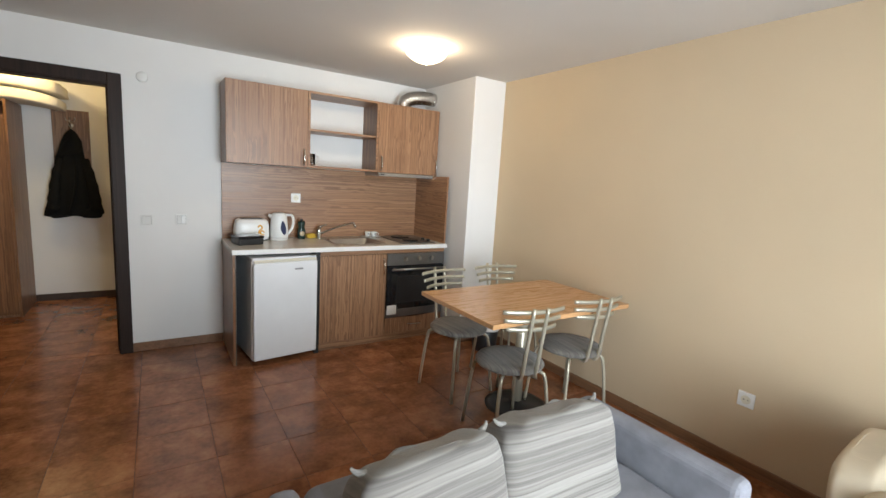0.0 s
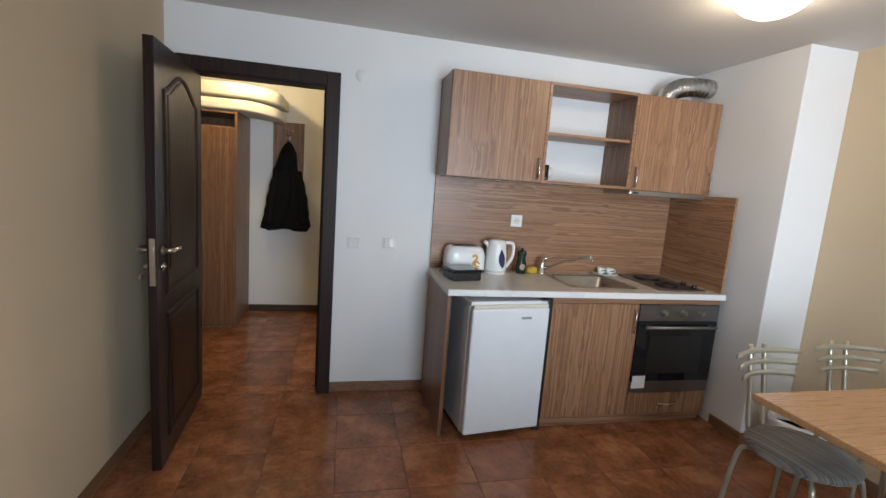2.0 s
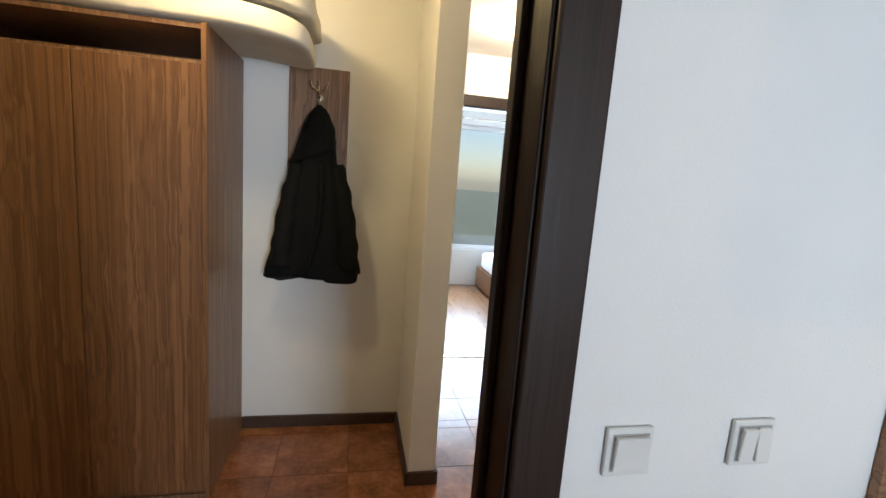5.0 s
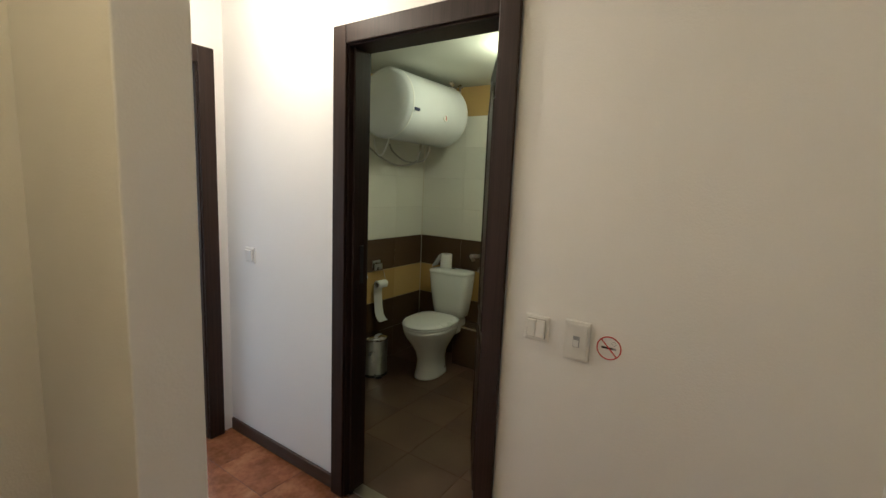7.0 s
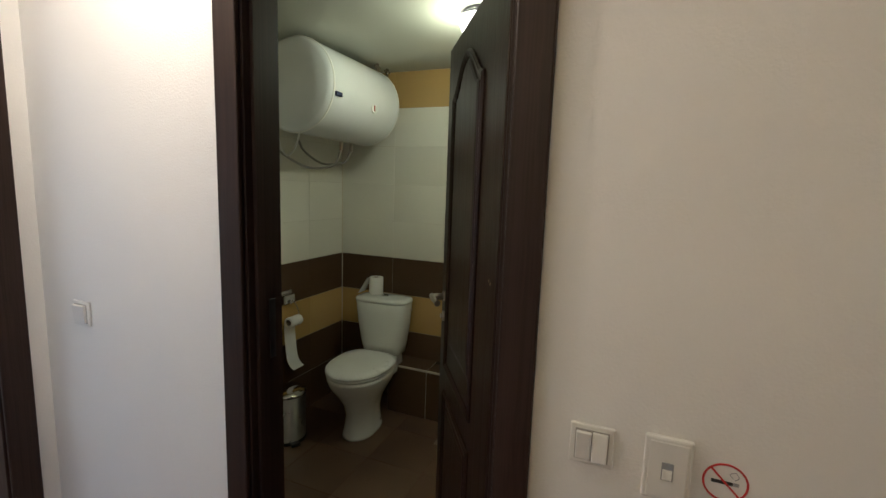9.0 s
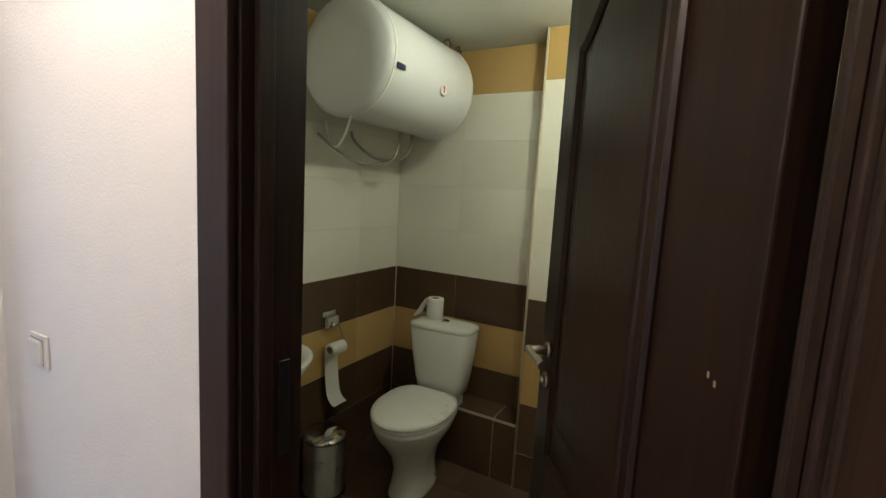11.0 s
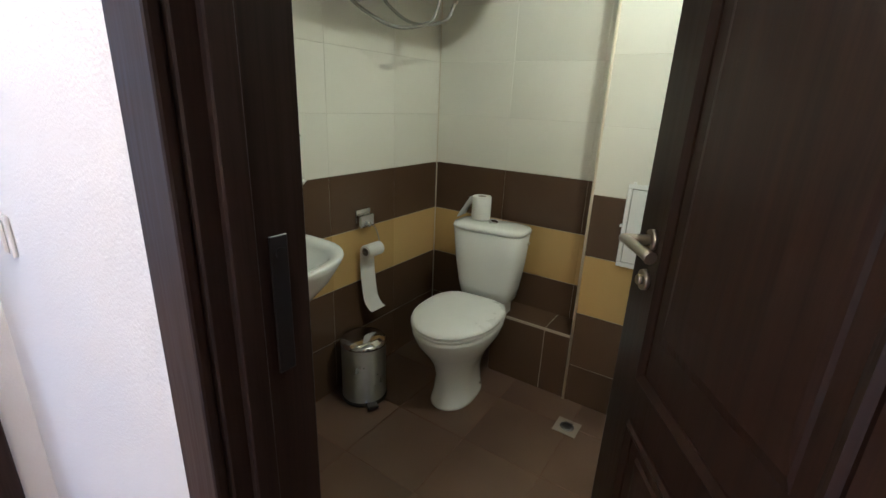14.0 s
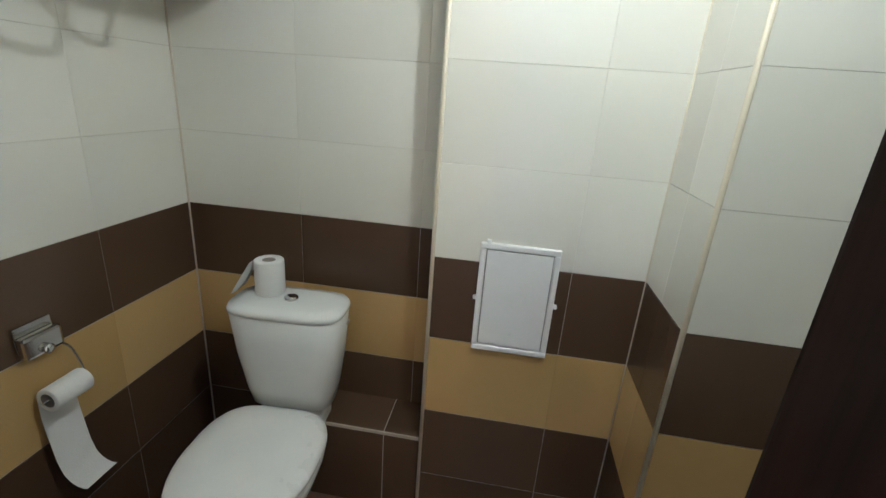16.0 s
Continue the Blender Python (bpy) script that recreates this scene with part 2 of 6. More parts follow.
ZEB = [(0.30, (0.22, 0.110, 0.056)), (0.43, (0.40, 0.215, 0.112)), (0.50, (0.19, 0.092, 0.046)), (0.57, (0.47, 0.265, 0.145)), (0.70, (0.30, 0.155, 0.080))]
WARD = [(0.30, (0.11, 0.045, 0.018)), (0.45, (0.26, 0.125, 0.05)), (0.53, (0.14, 0.06, 0.025)), (0.62, (0.30, 0.15, 0.065)), (0.74, (0.19, 0.09, 0.04))]
M = dict(
    white=plain("white_wall_paint", (0.76, 0.75, 0.73), 0.85, vary=0.05, scale=1.3, bump_s=0.25, fine=160, jitter=False),
    beige=plain("beige_wall_paint", (0.60, 0.47, 0.315), 0.8, vary=0.06, scale=1.1, bump_s=0.25, fine=160, jitter=False),
    ceil=plain("ceiling_paint", (0.70, 0.67, 0.63), 0.9, vary=0.05, scale=0.9, bump_s=0.15, jitter=False),
    bathceil=plain("bath_ceiling_paint", (0.62, 0.63, 0.56), 0.8, vary=0.05, scale=0.9, bump_s=0.1, jitter=False),
    zebv=striped_wood("zebrano_laminate_upright", "z", ZEB),
    zebh=striped_wood("zebrano_laminate_level", "x", ZEB),
    # same zebrano at 0.72: shade on side and inner boards put into the colour
    zebshade=striped_wood("zebrano_laminate_shaded", "z", [(p, tuple(c * 0.72 for c in q)) for p, q in ZEB], fine_amt=0.3),
    zebside=striped_wood("zebrano_laminate_across", "y", ZEB),
    ward=striped_wood("wardrobe_laminate", "z", WARD),
    wenge=striped_wood("dark_stained_door_wood", "z", [(0.3, (0.009, 0.0042, 0.003)), (0.5, (0.018, 0.0085, 0.0055)), (0.7, (0.026, 0.0125, 0.008))], 0.36, 2.0, spec=0.28),
    frame_wood=striped_wood("dark_frame_wood", "z", [(0.3, (0.016, 0.009, 0.007)), (0.5, (0.026, 0.015, 0.011)), (0.7, (0.036, 0.02, 0.015))], 0.45, 2.0, spec=0.2),
    beech=striped_wood("beech_laminate", "x", [(0.3, (0.54, 0.29, 0.13)), (0.5, (0.58, 0.32, 0.15)), (0.7, (0.61, 0.35, 0.175))], 0.28, 1.2, 0.06),
    skirt=striped_wood("skirting_wood", "y", [(0.3, (0.13, 0.06, 0.03)), (0.5, (0.20, 0.10, 0.05)), (0.7, (0.25, 0.13, 0.07))], 0.4),
    skirtdark=striped_wood("dark_skirting_wood", "y", [(0.3, (0.035, 0.02, 0.014)), (0.5, (0.055, 0.032, 0.022)), (0.7, (0.075, 0.042, 0.03))], 0.4),
    laminate=striped_wood("bedroom_floor_boards", "y", [(0.3, (0.20, 0.09, 0.04)), (0.5, (0.30, 0.15, 0.07)), (0.7, (0.36, 0.19, 0.10))], 0.3, 0.8),
    terra=tile_mat("terracotta_tile", [(0.125, 0.042, 0.018), (0.26, 0.092, 0.038), (0.41, 0.175, 0.08)], 0.21, 5.5, 0.12, 0.10),
    grout=plain("floor_grout", (0.13, 0.055, 0.03), 0.9, vary=0.2),
    tbrown=tile_mat("brown_wall_tile", [(0.082, 0.048, 0.028), (0.092, 0.055, 0.032), (0.102, 0.062, 0.037)], 0.24, 1.6, 0.0, 0.06, 0.03, 0),
    tbeige=tile_mat("ochre_wall_tile", [(0.45, 0.295, 0.105), (0.51, 0.34, 0.13), (0.57, 0.385, 0.155)], 0.26, 1.6, 0.0, 0.05, 0.03, 0),
    twhite=tile_mat("cream_wall_tile", [(0.70, 0.68, 0.60), (0.74, 0.72, 0.64), (0.78, 0.76, 0.68)], 0.24, 1.6, 0.0, 0.02, 0.03, 0),
    tfloor=tile_mat("brown_floor_tile", [(0.085, 0.050, 0.034), (0.12, 0.072, 0.048), (0.15, 0.095, 0.065)], 0.34, 2.2, 0.02, 0.06, 0.06, 1),
    wgrout=plain("wall_grout", (0.47, 0.41, 0.32), 0.9, vary=0.12, scale=4),
    bead=plain("cream_corner_bead", (0.62, 0.55, 0.42), 0.35, vary=0.06),
    whiteplastic=plain("white_plastic", (0.80, 0.80, 0.78), 0.3, vary=0.04, bump_s=0.0),
    switchplastic=plain("aged_switch_plastic", (0.70, 0.69, 0.66), 0.35, vary=0.05, bump_s=0.0),
    switchgap=plain("grey_plastic_gap", (0.36, 0.35, 0.33), 0.5, vary=0.05, bump_s=0.0),
    creamplastic=plain("cream_plastic", (0.72, 0.68, 0.56), 0.35, vary=0.06, bump_s=0.0),
    enamel=plain("white_enamel", (0.80, 0.82, 0.84), 0.22, vary=0.03, bump_s=0.0),
    ceramic=plain("white_ceramic", (0.78, 0.79, 0.76), 0.08, vary=0.02, bump_s=0.0),
    counter=plain("pale_counter_laminate", (0.66, 0.62, 0.55), 0.2, vary=0.03, scale=6, fine=300, bump_s=0.02),
    black=plain("black_plastic", (0.016, 0.016, 0.017), 0.35, vary=0.2, bump_s=0.05),
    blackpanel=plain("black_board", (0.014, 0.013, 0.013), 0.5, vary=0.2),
    ovenglass=plain("oven_black_glass", (0.012, 0.013, 0.015), 0.05, vary=0.05, bump_s=0.0),
    steel=plain("brushed_steel", (0.42, 0.41, 0.39), 0.32, 1.0, vary=0.08, scale=20, fine=500, bump_s=0.02),
    darksteel=plain("grey_oven_steel", (0.25, 0.25, 0.25), 0.36, 1.0, vary=0.08, scale=20, bump_s=0.02),
    chrome=plain("chrome", (0.66, 0.65, 0.63), 0.12, 1.0, vary=0.04, bump_s=0.0),
    nickel=plain("satin_nickel", (0.50, 0.45, 0.38), 0.28, 1.0, vary=0.08, bump_s=0.0),
    champagne=plain("champagne_metal_paint", (0.50, 0.46, 0.36), 0.32, 0.55, vary=0.06, bump_s=0.0),
    foil=plain("crinkled_foil", (0.62, 0.60, 0.57), 0.25, 1.0, vary=0.1, scale=40, fine=90, bump_s=0.8),
    seatcloth=woven_bands("striped_seat_cloth", [(0.34, (0.05, 0.045, 0.042)), (0.44, (0.21, 0.19, 0.165)), (0.50, (0.075, 0.066, 0.06)), (0.57, (0.26, 0.235, 0.20)), (0.68, (0.11, 0.098, 0.086))], (34.0, 0.3, 0.3), (200.0, 8.0, 8.0)),
    cushcloth=woven_bands("striped_cushion_cloth", [(0.34, (0.10, 0.09, 0.08)), (0.44, (0.24, 0.22, 0.195)), (0.50, (0.125, 0.11, 0.10)), (0.57, (0.29, 0.27, 0.24)), (0.68, (0.17, 0.155, 0.14))], (0.12, 0.12, 17.0), (6.0, 6.0, 150.0)),
    sofacloth=plain("grey_velour", (0.23, 0.23, 0.255), 0.95, vary=0.25, scale=9, fine=350, bump_s=0.3),
    cream=plain("cream_upholstery", (0.62, 0.52, 0.38), 0.9, vary=0.12, scale=7, fine=300, bump_s=0.3),
    coat=plain("black_coat_cloth", (0.007, 0.007, 0.0066), 0.8, vary=0.3, scale=14, fine=320, bump_s=0.4, spec=0.12),
    linen=plain("off_white_bedding", (0.66, 0.61, 0.52), 0.95, vary=0.08, scale=9, fine=200, bump_s=0.4),
    bedding=plain("white_bed_linen", (0.72, 0.72, 0.74), 0.9, vary=0.08, scale=6, fine=200, bump_s=0.4),
    curtain=plain("dark_red_curtain", (0.06, 0.018, 0.02), 0.9, vary=0.2, bump_s=0.3),
    paper=plain("tissue_paper", (0.78, 0.77, 0.74), 0.95, vary=0.05, fine=260, bump_s=0.3),
    card=plain("grey_card", (0.28, 0.24, 0.20), 0.9, vary=0.1),
    darkgreen=plain("dark_green_bottle", (0.012, 0.03, 0.024), 0.2, vary=0.1, bump_s=0.0),
    tan=plain("tan_label", (0.42, 0.33, 0.22), 0.6, vary=0.1),
    yellow=plain("yellow_sponge", (0.62, 0.42, 0.05), 0.9, vary=0.2, fine=200, bump_s=0.6),
    orange=plain("orange_print", (0.75, 0.36, 0.03), 0.5, vary=0.1, bump_s=0.0),
    navy=plain("dark_blue_print", (0.03, 0.04, 0.10), 0.3, vary=0.1, bump_s=0.0),
    red=plain("red_print", (0.55, 0.03, 0.03), 0.5, vary=0.08, bump_s=0.0),
    ink=plain("black_print", (0.02, 0.02, 0.02), 0.5, vary=0.1, bump_s=0.0),
    greyprint=plain("grey_print", (0.30, 0.31, 0.33), 0.5, vary=0.1, bump_s=0.0),
    sticker=glass("clear_sticker", (0.95, 0.95, 0.95), 0.15),
    hose=plain("braided_hose", (0.34, 0.33, 0.30), 0.4, 0.7, vary=0.15, fine=400, bump_s=0.4),
    pipe=plain("pale_pipe", (0.55, 0.48, 0.36), 0.4, vary=0.1),
    clear=glass("window_glass"),
    shelfglass=glass("green_shelf_glass", (0.72, 0.93, 0.86)),
    shade=glow("lit_frosted_shade", (1.0, 0.83, 0.58), 3.2),
    hallshade=glow("lit_hall_shade", (1.0, 0.80, 0.50), 5.0),
    bathshade=glow("lit_bath_shade", (1.0, 0.95, 0.82), 4.0),
    pvc=plain("white_window_frame", (0.78, 0.79, 0.80), 0.35, vary=0.03, bump_s=0.0),
    ground=plain("distant_ground", (0.16, 0.18, 0.12), 0.9, vary=0.3, scale=0.2),
    facade=plain("far_facade", (0.48, 0.44, 0.38), 0.9, vary=0.1, scale=0.3),
)
_m, _nt, _b = bsdf("mirror")
_b.inputs["Metallic"].default_value, _b.inputs["Roughness"].default_value = 1.0, 0.01
_b.inputs["Base Color"].default_value = (0.86, 0.88, 0.86, 1)
M["mirror"] = _m


# ---- building helpers ----
def B():
    return bmesh.new()


def box(bm, x0, x1, y0, y1, z0, z1, bev=0.0, seg=2):
    m = Matrix.LocRotScale(((x0 + x1) / 2, (y0 + y1) / 2, (z0 + z1) / 2), None, (x1 - x0, y1 - y0, z1 - z0))
    vs = bmesh.ops.create_cube(bm, size=1, matrix=m)["verts"]
    if bev:
        es = list({e for v in vs for e in v.link_edges})
        bmesh.ops.bevel(bm, geom=es, offset=bev, segments=seg, affect="EDGES", profile=0.5, clamp_overlap=True)
    return bm


def rings(bm, rows, close=True, caps=True, smooth=True):
    """Skins a list of equal rings of points."""
    vs = [[bm.verts.new(p) for p in r] for r in rows]
    n = len(vs[0])
    for a, b in zip(vs, vs[1:]):
        for i in range(n if close else n - 1):
            j = (i + 1) % n
            bm.faces.new((a[i], a[j], b[j], b[i])).smooth = smooth
    if caps and close:
        bm.faces.new(vs[0][::-1])
        bm.faces.new(vs[-1])
    return bm


def tube(bm, pts, r, seg=10, caps=True):
    pts = [Vector(p) for p in pts]
    rs = r if isinstance(r, (list, tuple)) else [r] * len(pts)
    rows, up = [], None
    for i, p in enumerate(pts):
        d = (pts[min(i + 1, len(pts) - 1)] - pts[max(i - 1, 0)]).normalized()
        if up is None:
            up = Vector((0, 0, 1)) if abs(d.z) < 0.9 else Vector((1, 0, 0))
        a = (up - d * up.dot(d)).normalized()
        up, b = a, d.cross(a)
        rows.append([p + (a * math.cos(k) + b * math.sin(k)) * rs[i] for k in (2 * math.pi * j / seg for j in range(seg))])
    return rings(bm, rows, caps=caps)


def lathe(bm, prof, seg=28, c=(0, 0, 0), sx=1.0, sy=1.0, caps=True):
    rows = [[(c[0] + r * sx * math.cos(2 * math.pi * j / seg), c[1] + r * sy * math.sin(2 * math.pi * j / seg), c[2] + z) for j in range(seg)] for r, z in prof]
    return rings(bm, rows, caps=caps)


def bend(pts, n=8):
    """A smooth line through points (Catmull-Rom)."""
    p = [Vector(q) for q in pts]
    p = [2 * p[0] - p[1]] + p + [2 * p[-1] - p[-2]]
    out = []
    for i in range(1, len(p) - 2):
        for k in range(n):
            t = k / n
            out.append(0.5 * (2 * p[i] + (p[i + 1] - p[i - 1]) * t + (2 * p[i - 1] - 5 * p[i] + 4 * p[i + 1] - p[i + 2]) * t * t + (3 * p[i] - p[i - 1] - 3 * p[i + 1] + p[i + 2]) * t ** 3))
    return out + [p[-2]]


def pillow(bm, sx, sy, sz, e=0.35, n=28, rough=0.0, seed=0.0, c=(0, 0, 0)):
    """A soft rounded block of the given full sizes, a little uneven."""
    def pw(v, k):
        return math.copysign(abs(v) ** k, v)
    rows = []
    for i in range(1, n):
        f = -math.pi / 2 + math.pi * i / n
        row = []
        for j in range(n * 2):
            g = 2 * math.pi * j / (n * 2)
            p = Vector((sx / 2 * pw(math.cos(f), e) * pw(math.cos(g), e), sy / 2 * pw(math.cos(f), e) * pw(math.sin(g), e), sz / 2 * pw(math.sin(f), e)))
            if rough:
                p += p.normalized() * rough * noise.noise(p * 6 + Vector((seed, 0, 0))) + p.normalized() * rough * 0.5 * noise.noise(p * 17 + Vector((seed, 3, 0)))
            row.append(p + Vector(c))
        rows.append(row)
    return rings(bm, rows)


def mesh_of(name, bm, material):
    bmesh.ops.recalc_face_normals(bm, faces=bm.faces)
    me = bpy.data.meshes.new(name)
    bm.to_mesh(me)
    bm.free()
    me.materials.append(material)
    return me


def part(name, bm, material, parent=None, label=""):
    ob = new(name, mesh_of(name, bm, material))
    if parent is not None:
        ob.parent = parent
    return tagged(ob, label)


def thing(name, label, category, m=None, group="", kind=""):
    ob = new(name)
    ob.empty_display_size = 0.1
    if m is not None:
        ob.matrix_world = m
    return tagged(ob, label, category, group, kind)


def one(name, bm, material, label, category, m=None, group="", kind=""):
    ob = new(name, mesh_of(name, bm, material))
    if m is not None:
        ob.matrix_world = m
    return tagged(ob, label, category, group, kind)


def setting(name, bm, material, label, category="wall"):
    return one(name, bm, material, label, category, kind="structure")


# ---- the shell ----
CEIL, BCEIL = 2.375, 2.23
WX, EX, SY = -0.965, 2.87, -5.4      # living room: west, east and south walls
TW = 1.02                            # hall face of the wall to the bathroom
BN, BE, COLX = 2.81, 2.82, 2.635     # bathroom north and east walls, front of the pipe shaft

setting("floor", box(box(B(), WX - 0.15, EX + 0.15, -5.6, 0.0, -0.20, -0.0022), -2.25, EX + 0.15, 0.0, 2.84, -0.20, -0.0022), M["grout"], "grout bed under terracotta floor tiles", "floor")
setting("floor_bedroom", box(B(), -0.6, 3.65, 2.84, 5.6, -0.20, -0.004), M["laminate"], "reddish brown laminate boards on the bedroom floor", "floor")
# walls of the living room
b = B()
box(b, WX, -0.85, 0, 0.12, 0, 2.035), box(b, -0.035, EX + 0.15, 0, 0.12, 0, CEIL), box(b, WX, -0.035, 0, 0.12, 2.035, CEIL)
setting("wall_kitchen", b, M["white"], "white painted plaster wall behind the kitchenette", "wall")
setting("wall_west", box(B(), WX - 0.15, WX, -5.4, 0.12, 0, CEIL), M["beige"], "beige painted wall of the living room", "wall")
setting("wall_east", box(B(), EX, EX + 0.15, -5.4, 0.0, 0, CEIL), M["beige"], "beige painted wall beside the dining table", "wall")
setting("pillar", box(B(), 2.535, EX, -0.855, 0, 0, CEIL, 0.004), M["white"], "white plastered pillar in the room corner", "pillar")
b = B()
box(b, WX - 0.15, 0.42, SY - 0.2, SY, 0, CEIL), box(b, 1.82, EX + 0.15, SY - 0.2, SY, 0, CEIL), box(b, 0.42, 1.82, SY - 0.2, SY, 2.28, CEIL)
setting("wall_south", b, M["white"], "white wall round the balcony window", "wall")
# hall
setting("wall_hall_west", box(B(), -2.25, -2.1, 0.12, 2.0, 0, CEIL), M["white"], "white hall wall behind the wardrobe", "wall")
setting("wall_hall_south", box(B(), -2.25, WX, 0.0, 0.12, 0, CEIL), M["white"], "white hall wall beside the room door", "wall")
setting("wall_coat", box(B(), -2.25, 0.0, 1.87, 1.99, 0, CEIL), M["white"], "white hall wall behind the hanging coat", "wall")
setting("wall_stub", box(B(), 0.0, 0.13, 1.32, 2.78, 0, CEIL, 0.004), M["white"], "white partition wall between coat niche and passage", "wall")
b = B()
box(b, TW, TW + 0.10, 0.12, 1.126, 0, CEIL), box(b, TW, TW + 0.10, 1.868, BN + 0.09, 0, CEIL), box(b, TW, TW + 0.10, 1.126, 1.868, 2.02, CEIL)
setting("wall_bath", b, M["white"], "white hall wall with the bathroom doorway", "wall")
b = B()
box(b, -0.6, 0.165, 2.78, 2.90, 0, CEIL), box(b, 0.905, TW, 2.78, 2.90, 0, CEIL), box(b, 0.165, 0.905, 2.78, 2.90, 2.025, CEIL)
setting("wall_passage_end", b, M["white"], "white wall round the bedroom doorway", "wall")
# bathroom shell, behind its tiles
setting("wall_bath_north", box(B(), TW + 0.10, 3.65, BN + 0.0028, 2.90, 0, CEIL), M["wgrout"], "grouted wall behind the bathroom tiles", "wall")
setting("wall_bath_east", box(B(), BE + 0.0028, BE + 0.12, 0.12, BN + 0.0028, 0, CEIL), M["wgrout"], "grouted wall behind the toilet", "wall")
setting("pipe_shaft", box(B(), COLX + 0.0028, BE + 0.0028, 1.3207, 1.9085, 0, CEIL), M["wgrout"], "tiled pipe shaft beside the toilet", "wall")
setting("wall_shower_end", box(B(), 2.3565, BE + 0.0028, 0.132, 1.3205, 0, CEIL), M["wgrout"], "tiled projecting wall past the pipe shaft", "wall")
setting("wall_bath_inner", box(B(), TW + 0.10, TW + 0.108, 0.14, 1.120, 0, BCEIL), M["twhite"], "cream tiled inner side of the bathroom wall", "wall")
setting("wall_bath_south", box(B(), TW + 0.10, 2.3565, 0.12, 0.138, 0, BCEIL), M["twhite"], "cream tiled bathroom wall", "wall")
# bedroom shell
setting("wall_bedroom_east", box(B(), 3.5, 3.65, 2.9, 5.6, 0, 2.5), M["white"], "white bedroom wall", "wall")
setting("wall_bedroom_west", box(B(), -0.6, -0.45, 2.9, 5.6, 0, 2.5), M["white"], "white bedroom wall", "wall")
b = B()
box(b, -0.6, 0.75, 5.4, 5.6, 0, 2.5), box(b, 2.75, 3.65, 5.4, 5.6, 0, 2.5), box(b, 0.75, 2.75, 5.4, 5.6, 0, 0.5), box(b, 0.75, 2.75, 5.4, 5.6, 2.2, 2.5)
setting("wall_bedroom_north", b, M["white"], "white bedroom wall round the window", "wall")
# ceilings
setting("ceiling", box(B(), -2.25, 3.05, -5.6, 2.90, CEIL, CEIL + 0.15), M["ceil"], "off-white painted ceiling", "ceiling")
setting("ceiling_bath", box(B(), TW + 0.10, BE, 0.14, BN, BCEIL, BCEIL + 0.03), M["bathceil"], "pale lowered bathroom ceiling", "ceiling")
setting("ceiling_bedroom", box(B(), -0.6, 3.65, 2.9, 5.6, 2.5, 2.6), M["ceil"], "white bedroom ceiling", "ceiling")
# outside
setting("ground", box(B(), -400, 400, -400, 400, -6.2, -6.0), M["ground"], "dull green ground far below the windows", "ground")


def skirting(name, x0, x1, y0, y1, material, label="brown wooden skirting board"):
    return one(name, box(B(), x0, x1, y0, y1, 0.0, 0.07, 0.003, 1), material, label, "skirting", kind="structure")


skirting("baseboard", 0.012, 0.655, -0.013, 0, M["skirt"])
skirting("baseboard", WX, WX + 0.013, -5.4, 0.0, M["skirt"])
skirting("baseboard", EX - 0.013, EX, -5.4, -0.868, M["skirt"])
skirting("baseboard", 2.52, EX - 0.013, -0.868, -0.855, M["skirt"])
skirting("baseboard", 2.522, 2.535, -0.855, -0.62, M["skirt"])
for a in ((-0.86, -0.013, 1.857, 1.87), (-0.013, 0.0, 1.32, 1.87), (-0.013, 0.143, 1.307, 1.32), (0.13, 0.143, 1.32, 2.78), (TW - 0.013, TW, 1.914, 2.767), (TW - 0.013, TW, 0.12, 1.080)):
    skirting("baseboard", *a, M["skirtdark"], "dark brown wooden skirting board")


# ---- windows ----
def window(name, x0, x1, z0, z1, y, depth, label):
    w = thing(name, label, "window", kind="structure")
    f = 0.06
    for i, a in enumerate(((x0, x1, z0, z0 + f), (x0, x1, z1 - f, z1), (x0, x0 + f, z0 + f, z1 - f), (x1 - f, x1, z0 + f, z1 - f), ((x0 + x1) / 2 - 0.05, (x0 + x1) / 2 + 0.05, z0 + f, z1 - f))):
        part("window_frame", box(B(), a[0], a[1], y - depth / 2, y + depth / 2, a[2], a[3], 0.004, 1), M["pvc"], w)
    xm = (x0 + x1) / 2
    for xa, xb in ((x0 + f, xm - 0.05), (xm + 0.05, x1 - f)):
        p = part("pane", box(B(), xa, xb, y - 0.004, y + 0.004, z0 + f, z1 - f), M["clear"], w)
        p.visible_shadow = False
    return w


window("window_1", 0.42, 1.82, 0.0, 2.28, -5.53, 0.06, "wide white framed balcony window")
window("window_2", 0.75, 2.75, 0.5, 2.2, 5.5, 0.06, "white framed bedroom window")


